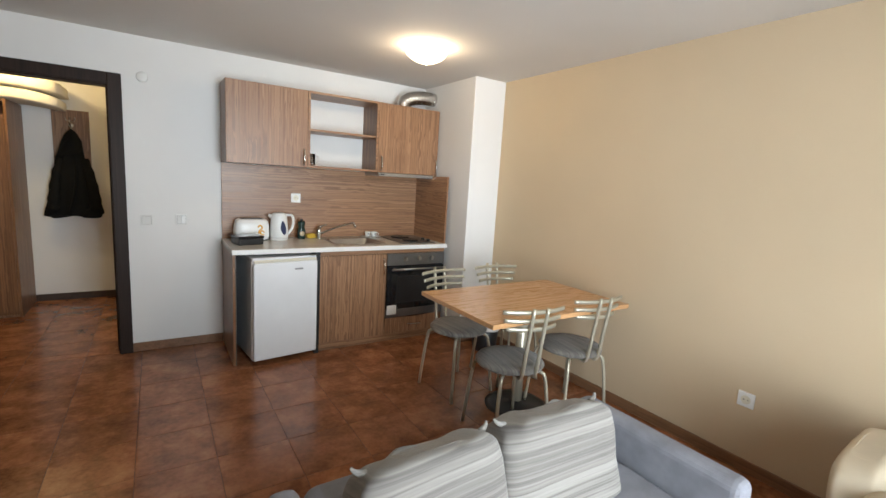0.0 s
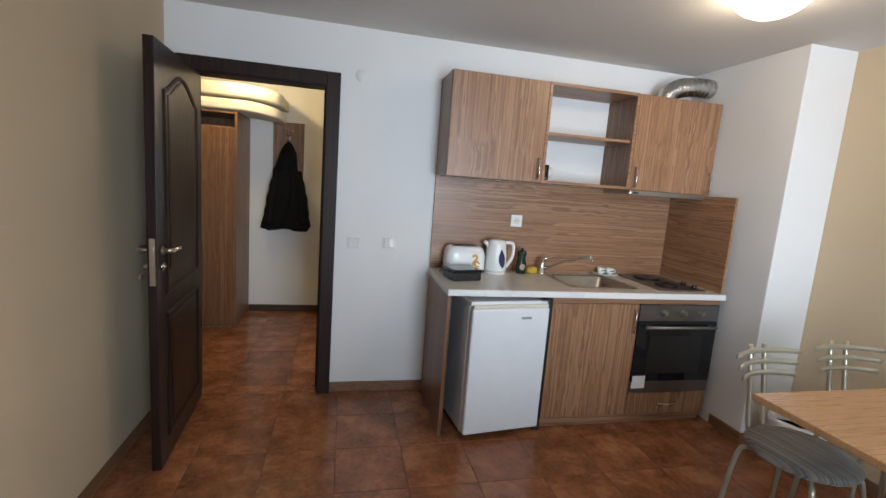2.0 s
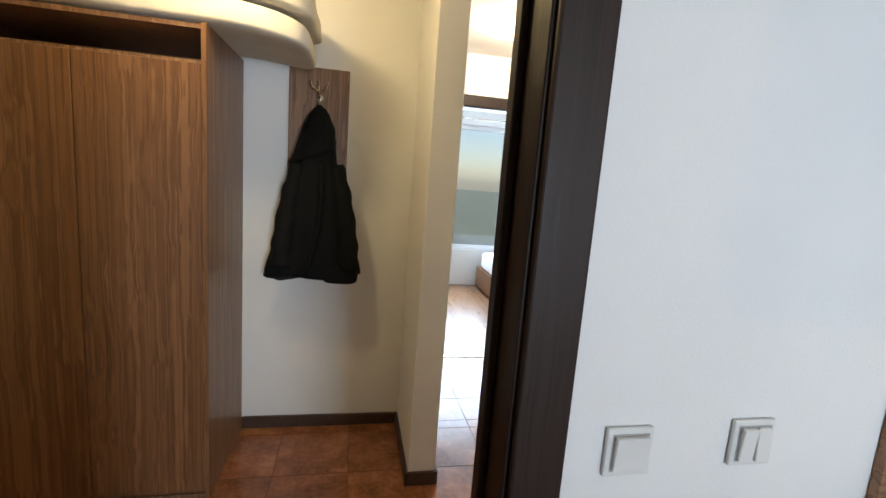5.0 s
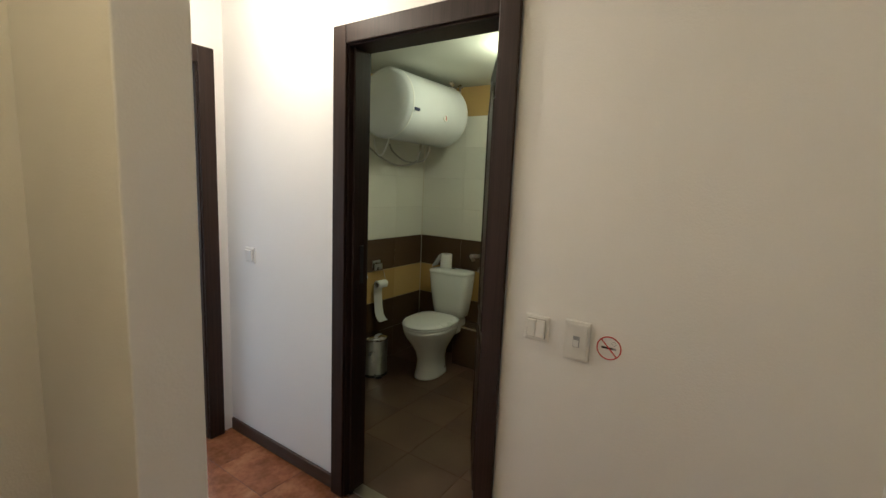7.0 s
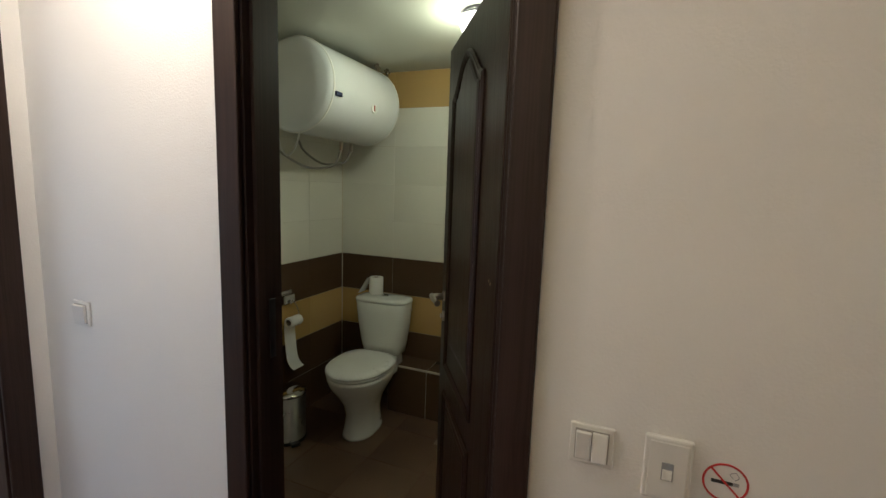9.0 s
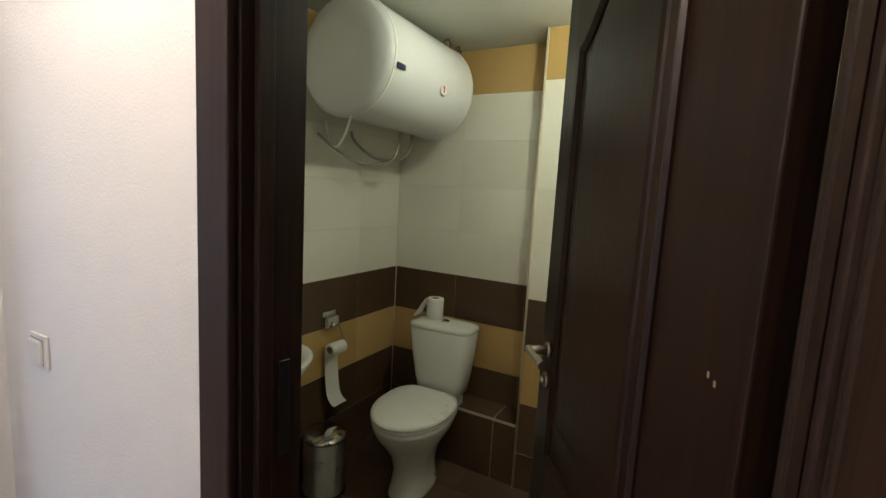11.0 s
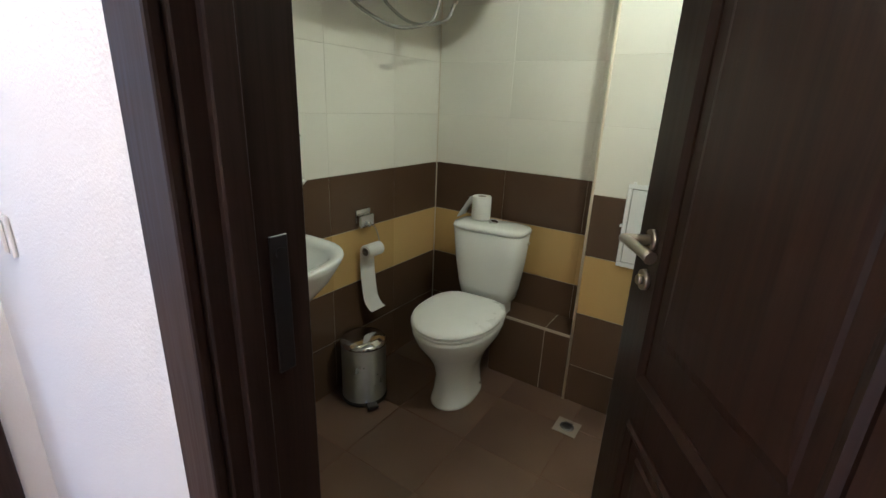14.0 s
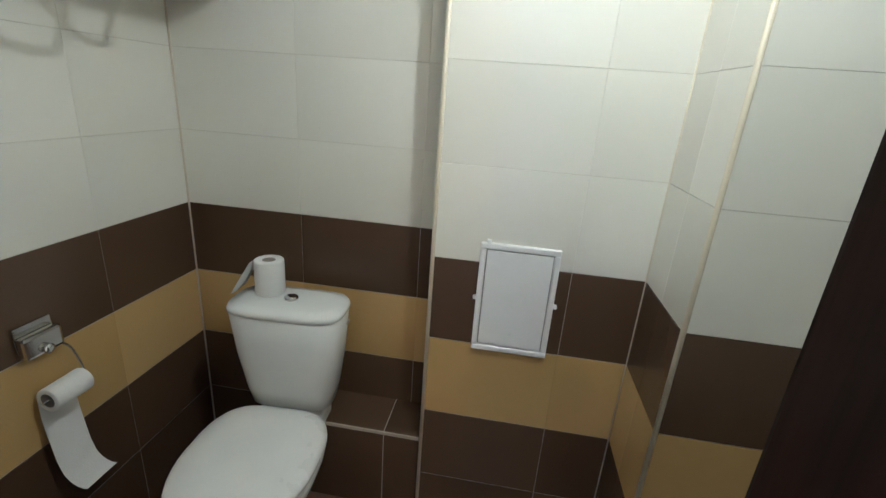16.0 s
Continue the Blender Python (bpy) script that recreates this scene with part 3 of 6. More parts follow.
# ---- doors ----
def casing(name, m, width, height, depth, face, label, both=True, rebate=0.55):
    """A door frame: lining through the wall and flat casings on both sides. Local x runs across the opening, y through the wall."""
    d = thing(name, label, "door frame", m, kind="structure")
    t = 0.035
    part("lining", box(B(), 0, t, -0.012, depth + 0.012, 0, height - t, 0.002, 1), M["frame_wood"], d)
    part("lining", box(B(), width - t, width, -0.012, depth + 0.012, 0, height - t, 0.002, 1), M["frame_wood"], d)
    part("head", box(B(), 0, width, -0.012, depth + 0.012, height - t, height, 0.002, 1), M["frame_wood"], d)
    for ya, yb in ((-0.028, -0.0125), (depth + 0.0125, depth + 0.028))[:2 if both else 1]:
        part("casing", box(B(), -face + t, t - 0.006, ya, yb, 0, height + face - t, 0.004, 2), M["frame_wood"], d)
        part("casing", box(B(), width - t + 0.006, width + face - t, ya, yb, 0, height + face - t, 0.004, 2), M["frame_wood"], d)
        part("casing", box(B(), t - 0.006, width - t + 0.006, ya, yb, height - t + 0.006, height + face - t, 0.004, 2), M["frame_wood"], d)
    # stop bead
    s = depth * rebate
    part("stop", box(B(), t, t + 0.012, s, s + 0.03, 0, height - t, 0.002, 1), M["frame_wood"], d)
    part("stop", box(B(), width - t - 0.012, width - t, s, s + 0.03, 0, height - t, 0.002, 1), M["frame_wood"], d)
    return d


def moulding(bm, loop, y, out, w=0.022, h=0.010):
    """A raised bead that runs round a closed outline in the x-z plane, on the face at y, pointing along out."""
    n, rows = len(loop), []
    for i in range(n):
        p, a, c = Vector(loop[i]), Vector(loop[i - 1]), Vector(loop[(i + 1) % n])
        d = ((p - a).normalized() + (c - p).normalized()).normalized()
        nrm = Vector((-d.y, d.x))
        k = 1 / max(0.5, nrm.dot(Vector((-(p - a).normalized().y, (p - a).normalized().x))))
        rows.append([(p.x + nrm.x * s * k, y + out * e, p.y + nrm.y * s * k) for s, e in ((-w / 2, -0.001), (-w / 2, h * 0.5), (-w / 6, h), (w / 6, h * 0.7), (w / 2, h * 0.35), (w / 2, -0.001))])
    rows.append(rows[0])
    vs = [[bm.verts.new(q) for q in r] for r in rows[:-1]]
    for i in range(n):
        a, c = vs[i], vs[(i + 1) % n]
        for j in range(5):
            bm.faces.new((a[j], a[j + 1], c[j + 1], c[j]))
    return bm


def panel_loops(w, h, stiles):
    a, c = stiles[0], w - stiles[1]
    arch = [(c - (c - a) * k / 14, 1.78 + 0.10 * math.sin(math.pi * k / 14) ** 1.6) for k in range(15)]
    upper = [(a, 0.86), (c, 0.86)] + arch
    lower = [(a, 0.14), (c, 0.14), (c, 0.75), (a, 0.75)]
    return upper, lower


def lever(bm, x, y, z, out, side):
    """Lever handle that sticks out along y and points along side in x."""
    tube(bm, [(x, y, z), (x, y + out * 0.008, z)], 0.019, 18)
    tube(bm, [(x, y + out * 0.008, z), (x, y + out * 0.05, z)], 0.010, 12)
    tube(bm, bend([(x - side * 0.008, y + out * 0.05, z), (x + side * 0.04, y + out * 0.054, z + 0.004), (x + side * 0.10, y + out * 0.045, z - 0.002)], 4), [0.008] * 4 + [0.009] * 4 + [0.011], 10)
    return bm


def door_leaf(name, m, w, h, hz, label, hx=0.055, hinges=(0.24, 1.06, 1.74), stiles=(0.11, 0.11)):
    """A panelled leaf, hinged at local x = 0, thickness along y."""
    d = thing(name, label, "door", m)
    t = 0.042
    part("slab", box(B(), 0, w, -t / 2, t / 2, 0.008, h, 0.003, 2), M["wenge"], d)
    up, lo = panel_loops(w, h, stiles)
    for out in (1, -1):
        y = out * t / 2
        for loop in (up, lo):
            part("moulding", moulding(B(), loop, y, out), M["wenge"], d)
            cx, cz = (stiles[0] + w - stiles[1]) / 2, sum(q[1] for q in loop) / len(loop)
            ins = [((q[0] - cx) * 0.80 + cx, (q[1] - cz) * 0.90 + cz) for q in loop]
            bm = B()
            rows = [[(q[0], y + out * e, q[1]) for q in [((p[0] - cx) * s + cx, (p[1] - cz) * s + cz) for p in ins]] for s, e in ((1.0, -0.001), (0.97, 0.004), (0.90, 0.006))]
            rings(bm, rows, smooth=False)
            part("raised_panel", bm, M["wenge"], d)
        part("handle", lever(B(), w - hx, y, hz, out, -1), M["nickel"], d, "satin nickel lever handle")
        part("key_rosette", tube(tube(B(), [(w - hx, y, hz - 0.075), (w - hx, y + out * 0.008, hz - 0.075)], 0.019, 18), [(w - hx, y + out * 0.008, hz - 0.075), (w - hx, y + out * 0.016, hz - 0.075)], 0.009, 10), M["nickel"], d, "round nickel key rosette")
    bm = B()
    box(bm, w - 0.001, w + 0.003, -0.012, 0.012, hz - 0.155, hz + 0.06, 0.0015, 1), box(bm, w + 0.003, w + 0.008, -0.006, 0.006, hz - 0.01, hz + 0.025, 0.001, 1)
    part("lock_plate", bm, M["nickel"], d, "nickel lock plate in the door edge")
    for z in hinges:
        bm = B()
        tube(bm, [(-0.004, -t / 2 - 0.002, z - 0.045), (-0.004, -t / 2 - 0.002, z + 0.045)], 0.007, 12)
        box(bm, -0.002, 0.0, -t / 2 + 0.002, t / 2 - 0.010, z - 0.042, z + 0.042, 0.0006, 1)
        for dz in (-0.028, 0.0, 0.028):
            tube(bm, [(-0.0015, -0.002 + abs(dz) * 0.15, z + dz), (-0.0032, -0.002 + abs(dz) * 0.15, z + dz)], 0.0045, 8)
        part("hinge", bm, M["darksteel"], d, "worn steel hinge")
    return d


casing("door_1", pose(-0.850, 0, 0), 0.815, 2.035, 0.12, 0.088, "dark brown wooden frame of the room door")
leaf = door_leaf("room_door", pose(-0.795, -0.018, 0, 0, 0, -87.0), 0.765, 1.985, 1.07, "open dark brown panelled wooden door with nickel handle")
bm = B()
tube(bm, [(0.71 + 0.018 * math.cos(a), -0.062, 0.955 + 0.018 * math.sin(a)) for a in [2 * math.pi * k / 16 for k in range(17)]], 0.0018, 6)
box(bm, 0.702, 0.718, -0.050, -0.034, 0.989, 1.001), box(bm, 0.706, 0.714, -0.066, -0.063, 0.875, 0.935, 0.001, 1)
tube(bm, [(0.71, -0.0655, 0.93), (0.71, -0.0655, 0.955)], 0.010, 10)
part("key", bm, M["nickel"], leaf, "keys hanging in the lock")
casing("door_2", pose(TW, 1.868, 0, 0, 0, -90), 0.742, 2.02, 0.10, 0.08, "dark brown wooden frame of the bathroom door", False, 0.10)
bath_leaf = door_leaf("bathroom_door", pose(1.112, 1.178, 0, 0, 0, 32.0), 0.690, 1.975, 1.10, "half open dark brown panelled bathroom door", 0.062, (0.25, 1.04, 1.76), (0.192, 0.122))
bm = B()
for k, dz in ((0.0, 0.0), (0.012, 0.006)):
    box(bm, 0.046 + k, 0.049 + k, 0.0205, 0.0218, 1.268 + dz, 1.275 + dz)
part("chip", bm, M["tan"], bath_leaf, "bare chips in the door paint")
casing("door_3", pose(0.165, 2.78, 0), 0.74, 2.025, 0.12, 0.088, "dark brown wooden frame of the bedroom door")
one("strike_plate", tube(box(B(), 1.080, 1.103, 1.830, 1.8335, 1.00, 1.17, 0.001, 1), [(1.092, 1.8305, 1.15), (1.092, 1.828, 1.15)], 0.006, 8), M["black"], "dark metal strike plate in the bathroom door frame", "strike plate")
one("strike_plate", box(box(B(), 0.8665, 0.8698, 2.83, 2.853, 1.0, 1.17, 0.001, 1), 0.865, 0.8666, 2.836, 2.847, 1.06, 1.10), M["nickel"], "nickel strike plate in the bedroom door frame", "strike plate")


# ---- kitchenette ----
def bar_handle(bm, x, y, z, length, upright=True):
    e = length / 2
    pts = [(0, 0, -e), (0, -0.022, -e * 0.8), (0, -0.03, 0), (0, -0.022, e * 0.8), (0, 0, e)] if upright else [(-e, 0, 0), (-e * 0.8, -0.022, 0), (0, -0.03, 0), (e * 0.8, -0.022, 0), (e, 0, 0)]
    return tube(bm, bend([(x + p[0], y + p[1], z + p[2]) for p in pts], 4), 0.006, 8)


def carcass(parent, material, x0, x1, y0, y1, z0, z1, t=0.018, back=True):
    """The boards of a cabinet: two sides, bottom, top and a thin back."""
    part("side_board", box(B(), x0, x0 + t, y0, y1, z0, z1), material, parent)
    part("side_board", box(B(), x1 - t, x1, y0, y1, z0, z1), material, parent)
    part("bottom_board", box(B(), x0 + t, x1 - t, y0, y1, z0, z0 + t), material, parent)
    part("top_board", box(B(), x0 + t, x1 - t, y0, y1, z1 - t, z1), material, parent)
    if back:
        part("back_board", box(B(), x0 + t, x1 - t, y1 - 0.006, y1, z0 + t, z1 - t), material, parent)


KX0, KX1 = 0.655, 2.49
one("splashback", box(B(), KX0, KX1 - 0.018, -0.018, -0.001, 0.892, 1.512, 0.001, 1), M["zebh"], "zebrano laminate splashback above the counter", "splashback")
one("side_splash_panel", box(B(), KX1 - 0.017, KX1, -0.60, -0.001, 0.892, 1.512, 0.001, 1), M["zebside"], "zebrano laminate side panel beside the hob", "panel")

# worktop with a cut-out for the sink
SX0, SX1, SY0, SY1 = 1.47, 1.92, -0.50, -0.13
def rect(x0, x1, y0, y1, z):
    return [(x0, y0, z), (x1, y0, z), (x1, y1, z), (x0, y1, z)]


worktop = thing("worktop", "pale laminate kitchen worktop with white edge", "worktop")
b = B()
OUT, HOLE = (KX0 - 0.004, KX1 + 0.004, -0.62, -0.002), (SX0, SX1, SY0, SY1)
rings(b, [rect(*HOLE, 0.89), rect(*OUT, 0.89), rect(*OUT, 0.852), rect(*HOLE, 0.852), rect(*HOLE, 0.89)], caps=False, smooth=False)
bmesh.ops.remove_doubles(b, verts=b.verts, dist=0.0001)
part("slab", b, M["counter"], worktop)
part("front_edge", box(B(), KX0 - 0.006, KX1 + 0.006, -0.626, -0.6202, 0.853, 0.889, 0.002, 1), M["whiteplastic"], worktop, "white plastic edge strip")

fridge_box = thing("fridge_niche", "brown and black boards round the small fridge", "cabinet")
part("side_board", box(B(), KX0, KX0 + 0.018, -0.60, -0.014, 0.0, 0.851, 0.001, 1), M["zebshade"], fridge_box, "brown laminate side board")
part("edge_strip", box(B(), KX0, KX0 + 0.018, -0.603, -0.6005, 0.0, 0.851), M["ward"], fridge_box)
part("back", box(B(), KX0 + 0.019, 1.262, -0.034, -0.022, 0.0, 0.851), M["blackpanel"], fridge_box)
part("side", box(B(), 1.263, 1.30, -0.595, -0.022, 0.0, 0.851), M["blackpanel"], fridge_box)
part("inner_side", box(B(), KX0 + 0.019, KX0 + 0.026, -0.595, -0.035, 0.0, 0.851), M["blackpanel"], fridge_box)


def fridge():
    f = thing("fridge", "small white undercounter fridge with closed door", "fridge", pose(0.995, -0.36, 0, 0, 0, 6.5))
    w, d = 0.245, 0.24
    part("body", box(B(), -w, w, -d, d, 0.03, 0.80, 0.008), M["enamel"], f)
    part("top", box(B(), -w - 0.002, w + 0.002, -d - 0.03, d, 0.801, 0.828, 0.008), M["enamel"], f)
    part("seal", box(B(), -w + 0.012, w - 0.012, -d - 0.012, -d - 0.0005, 0.06, 0.785), M["greyprint"], f, "grey rubber door seal")
    door = part("door", box(B(), -w, w, -d - 0.058, -d - 0.0125, 0.04, 0.792, 0.012, 3), M["enamel"], f)
    part("handle_strip", box(B(), -w + 0.006, w - 0.006, -d - 0.052, -d - 0.014, 0.7925, 0.812, 0.006), M["creamplastic"], door, "yellowed cream grip strip")
    part("name_plate", box(B(), 0.06, 0.125, -d - 0.0605, -d - 0.0585, 0.728, 0.742, 0.002, 1), M["greyprint"], door, "small grey name plate")
    for x in (-0.2, 0.2):
        for y in (-0.18, 0.18):
            part("foot", tube(B(), [(x, y, 0.0), (x, y, 0.031)], 0.018, 12), M["black"], f)
    part("hinge", box(B(), w - 0.05, w - 0.005, -d - 0.05, -d - 0.004, 0.829, 0.834, 0.001, 1), M["steel"], f)
    return f


fridge()

sink_unit = thing("sink_cabinet", "zebrano base cabinet under the sink with closed door", "cabinet", pose(0, 0, 0))
carcass(sink_unit, M["blackpanel"], 1.301, 1.895, -0.575, -0.022, 0.075, 0.70)
d = part("door", box(B(), 1.303, 1.893, -0.595, -0.577, 0.078, 0.812, 0.0015, 1), M["zebv"], sink_unit)
part("handle", bar_handle(B(), 1.862, -0.595, 0.70, 0.15), M["chrome"], d, "bowed metal handle")
part("top_rail", box(B(), 1.303, KX1 - 0.002, -0.595, -0.577, 0.815, 0.850, 0.001, 1), M["zebh"], sink_unit)
part("plinth", box(B(), 1.301, KX1 - 0.002, -0.56, -0.545, 0.0, 0.074), M["zebh"], sink_unit)

oven_unit = thing("oven_housing", "zebrano oven housing with a drawer below", "cabinet")
part("side", box(B(), 1.897, 1.913, -0.575, -0.022, 0.075, 0.814), M["blackpanel"], oven_unit)
part("side", box(B(), 2.472, 2.488, -0.575, -0.022, 0.075, 0.814), M["blackpanel"], oven_unit)
dr = part("drawer", box(B(), 1.897, 2.488, -0.595, -0.577, 0.078, 0.222, 0.0015, 1), M["zebv"], oven_unit)
part("handle", bar_handle(B(), 2.19, -0.595, 0.15, 0.14, False), M["chrome"], dr, "bowed metal handle")


def oven():
    o = thing("oven", "built-in steel electric oven with dark glass door", "oven", pose(2.193, -0.577, 0.226))
    part("body", box(B(), -0.278, 0.278, 0.0, 0.50, 0.0, 0.585), M["blackpanel"], o)
    fascia = part("fascia", box(B(), -0.295, 0.295, -0.022, -0.001, 0.478, 0.586, 0.002, 1), M["darksteel"], o, "grey steel control panel")
    for x in (-0.12, 0.02, 0.15):
        part("knob", lathe_y(B(), [(0.022, 0.0), (0.022, 0.006), (0.017, 0.010), (0.015, 0.026), (0.0135, 0.028)], (x, -0.0225, 0.535)), M["steel"], fascia, "round steel knob")
    door = part("door", box(B(), -0.295, 0.295, -0.022, -0.001, 0.075, 0.474, 0.002, 1), M["ovenglass"], o, "dark glass oven door")
    part("window", box(B(), -0.20, 0.20, -0.0245, -0.0225, 0.13, 0.38, 0.001, 1), M["black"], door)
    part("lower_band", box(B(), -0.295, 0.295, -0.022, -0.001, 0.0, 0.073, 0.002, 1), M["darksteel"], o)
    bm = B()
    tube(bm, [(-0.26, -0.055, 0.445), (0.26, -0.055, 0.445)], 0.010, 12)
    for x in (-0.23, 0.23):
        tube(bm, [(x, -0.055, 0.445), (x, -0.022, 0.445)], 0.007, 8)
    part("handle", bm, M["steel"], door, "steel bar handle")
    part("energy_label", box(B(), -0.285, -0.19, -0.0235, -0.0225, 0.03, 0.115), M["whiteplastic"], o, "white paper label")
    return o


def lathe_y(bm, prof, c, seg=20):
    return rings(bm, [[(c[0] + r * math.cos(2 * math.pi * j / seg), c[1] - z, c[2] + r * math.sin(2 * math.pi * j / seg)) for j in range(seg)] for r, z in prof])


oven()


def sink():
    s = thing("sink", "stainless steel inset sink in the worktop", "sink")
    bm = B()

    def ring(inset, z, r):
        pts, x0, x1, y0, y1 = [], SX0 - 0.015 + inset, SX1 + 0.015 - inset, SY0 - 0.015 + inset, SY1 + 0.015 - inset
        for cx, cy, a0 in ((x1 - r, y1 - r, 0), (x0 + r, y1 - r, 90), (x0 + r, y0 + r, 180), (x1 - r, y0 + r, 270)):
            for k in range(6):
                a = radians(a0 + 18 * k)
                pts.append((cx + r * math.cos(a), cy + r * math.sin(a), z))
        return pts
    rings(bm, [ring(0, 0.8905, 0.03), ring(0.003, 0.894, 0.03), ring(0.026, 0.893, 0.04), ring(0.034, 0.886, 0.05), ring(0.045, 0.79, 0.06), ring(0.07, 0.770, 0.07), ring(0.13, 0.766, 0.04)], caps=False)
    part("bowl", bm, M["steel"], s)
    part("bottom", box(B(), SX0 + 0.10, SX1 - 0.10, SY0 + 0.10, SY1 - 0.10, 0.760, 0.7665), M["steel"], s)
    part("drain", lathe(B(), [(0.03, 0.767), (0.03, 0.769), (0.022, 0.769), (0.012, 0.768)], 18, (1.70, -0.315, 0)), M["chrome"], s, "round chrome drain")
    return s


sink()


def mixer_tap(m, reach, rise):
    t = thing("mixer_tap", "chrome single lever mixer tap", "tap", m)
    part("base", lathe(B(), [(0.030, 0), (0.030, 0.008), (0.025, 0.014), (0.024, 0.075), (0.022, 0.085), (0.010, 0.098)], 20), M["chrome"], t)
    n = bend([(0.012, -0.008, 0.045), (reach * 0.45, -0.10 * reach / 0.22, 0.06 + rise * 0.55), (reach * 0.9, -0.16 * reach / 0.22, 0.06 + rise), (reach, -0.17 * reach / 0.22, 0.05 + rise)], 6)
    part("spout", tube(B(), n, 0.009, 10), M["chrome"], t)
    part("nozzle", tube(B(), [n[-1], n[-1] + Vector((0.004, 0, -0.024))], 0.012, 12), M["chrome"], t)
    part("lever", tube(B(), bend([(0, 0, 0.095), (0.02, -0.01, 0.115), (0.06, -0.03, 0.13)], 4), [0.012] * 4 + [0.008] * 5, 10), M["chrome"], t)
    return t


mixer_tap(pose(1.435, -0.115, 0.89), 0.26, 0.10)


def hob():
    h = thing("hob", "two plate electric hob with steel rim", "hob", pose(2.215, -0.31, 0.8905))
    part("plate", box(B(), -0.15, 0.19, -0.24, 0.24, 0, 0.008, 0.003), M["darksteel"], h)
    for y, r in ((-0.10, 0.075), (0.11, 0.09)):
        part("cooking_plate", lathe(B(), [(r, 0.008), (r, 0.018), (r - 0.008, 0.021), (0.02, 0.020), (0.018, 0.018)], 28, (0.0, y, 0)), M["black"], h, "round black cooking plate")
    for y in (-0.10, 0.0):
        part("knob", lathe(B(), [(0.018, 0.008), (0.016, 0.028), (0.012, 0.030)], 16, (0.15, y - 0.08, 0)), M["black"], h, "black knob")
    return h


hob()


# wall cabinets
def wall_cabinet(x0, x1, handle_x, label):
    c = thing("wall_cabinet", label, "cabinet", group="wall cabinets")
    carcass(c, M["zebshade"], x0, x1, -0.30, -0.001, 1.516, 2.13)
    dd = part("door", box(B(), x0 + 0.002, x1 - 0.002, -0.319, -0.301, 1.518, 2.128, 0.0015, 1), M["zebv"], c)
    for hx in handle_x:
        part("handle", bar_handle(B(), hx, -0.319, 1.60, 0.13), M["chrome"], dd, "bowed metal handle")
    return c


wall_cabinet(KX0, 1.268, (1.235,), "zebrano wall cabinet with closed door")
c = thing("open_wall_shelf", "open zebrano wall shelf between two cabinets", "shelf")
carcass(c, M["zebh"], 1.269, 1.894, -0.319, -0.001, 1.516, 2.13, 0.018, False)
part("side_lining", box(B(), 1.874, 1.8755, -0.315, -0.003, 1.535, 2.111), M["zebshade"], c)
part("shelf", box(B(), 1.288, 1.8735, -0.30, -0.003, 1.815, 1.833, 0.001, 1), M["zebh"], c)
hc = wall_cabinet(1.895, 2.525, (1.925, 2.498), "zebrano wall cabinet over the extractor hood")
hood = thing("extractor_hood", "slim metal extractor hood under the wall cabinet", "extractor hood")
part("body", box(B(), 1.90, 2.52, -0.335, -0.02, 1.484, 1.5145, 0.003), M["steel"], hood)
part("switch_strip", box(B(), 1.92, 1.96, -0.3365, -0.3345, 1.494, 1.503), M["black"], hood)
# ribbed duct
pts = bend([(2.20, -0.16, 2.131), (2.22, -0.16, 2.19), (2.30, -0.17, 2.235), (2.42, -0.18, 2.25), (2.534, -0.18, 2.25)], 14)
one("air_duct", tube(B(), pts, [0.058 + 0.005 * (i % 2) + 0.002 * math.sin(i * 1.7) for i in range(len(pts))], 20), M["foil"], "crinkled silver foil air duct on the cabinet", "duct")


def glass_jar():
    j = thing("glass_mug", "clear glass mug on the open shelf", "mug", pose(1.325, -0.22, 1.5345))
    part("cup", lathe(B(), [(0.028, 0), (0.032, 0.004), (0.034, 0.10), (0.031, 0.10), (0.029, 0.008), (0.004, 0.006)], 20), M["clear"], j)
    part("handle", tube(B(), bend([(0.033, 0, 0.085), (0.058, 0, 0.075), (0.058, 0, 0.035), (0.033, 0, 0.022)], 5), 0.004, 8), M["clear"], j)


glass_jar()


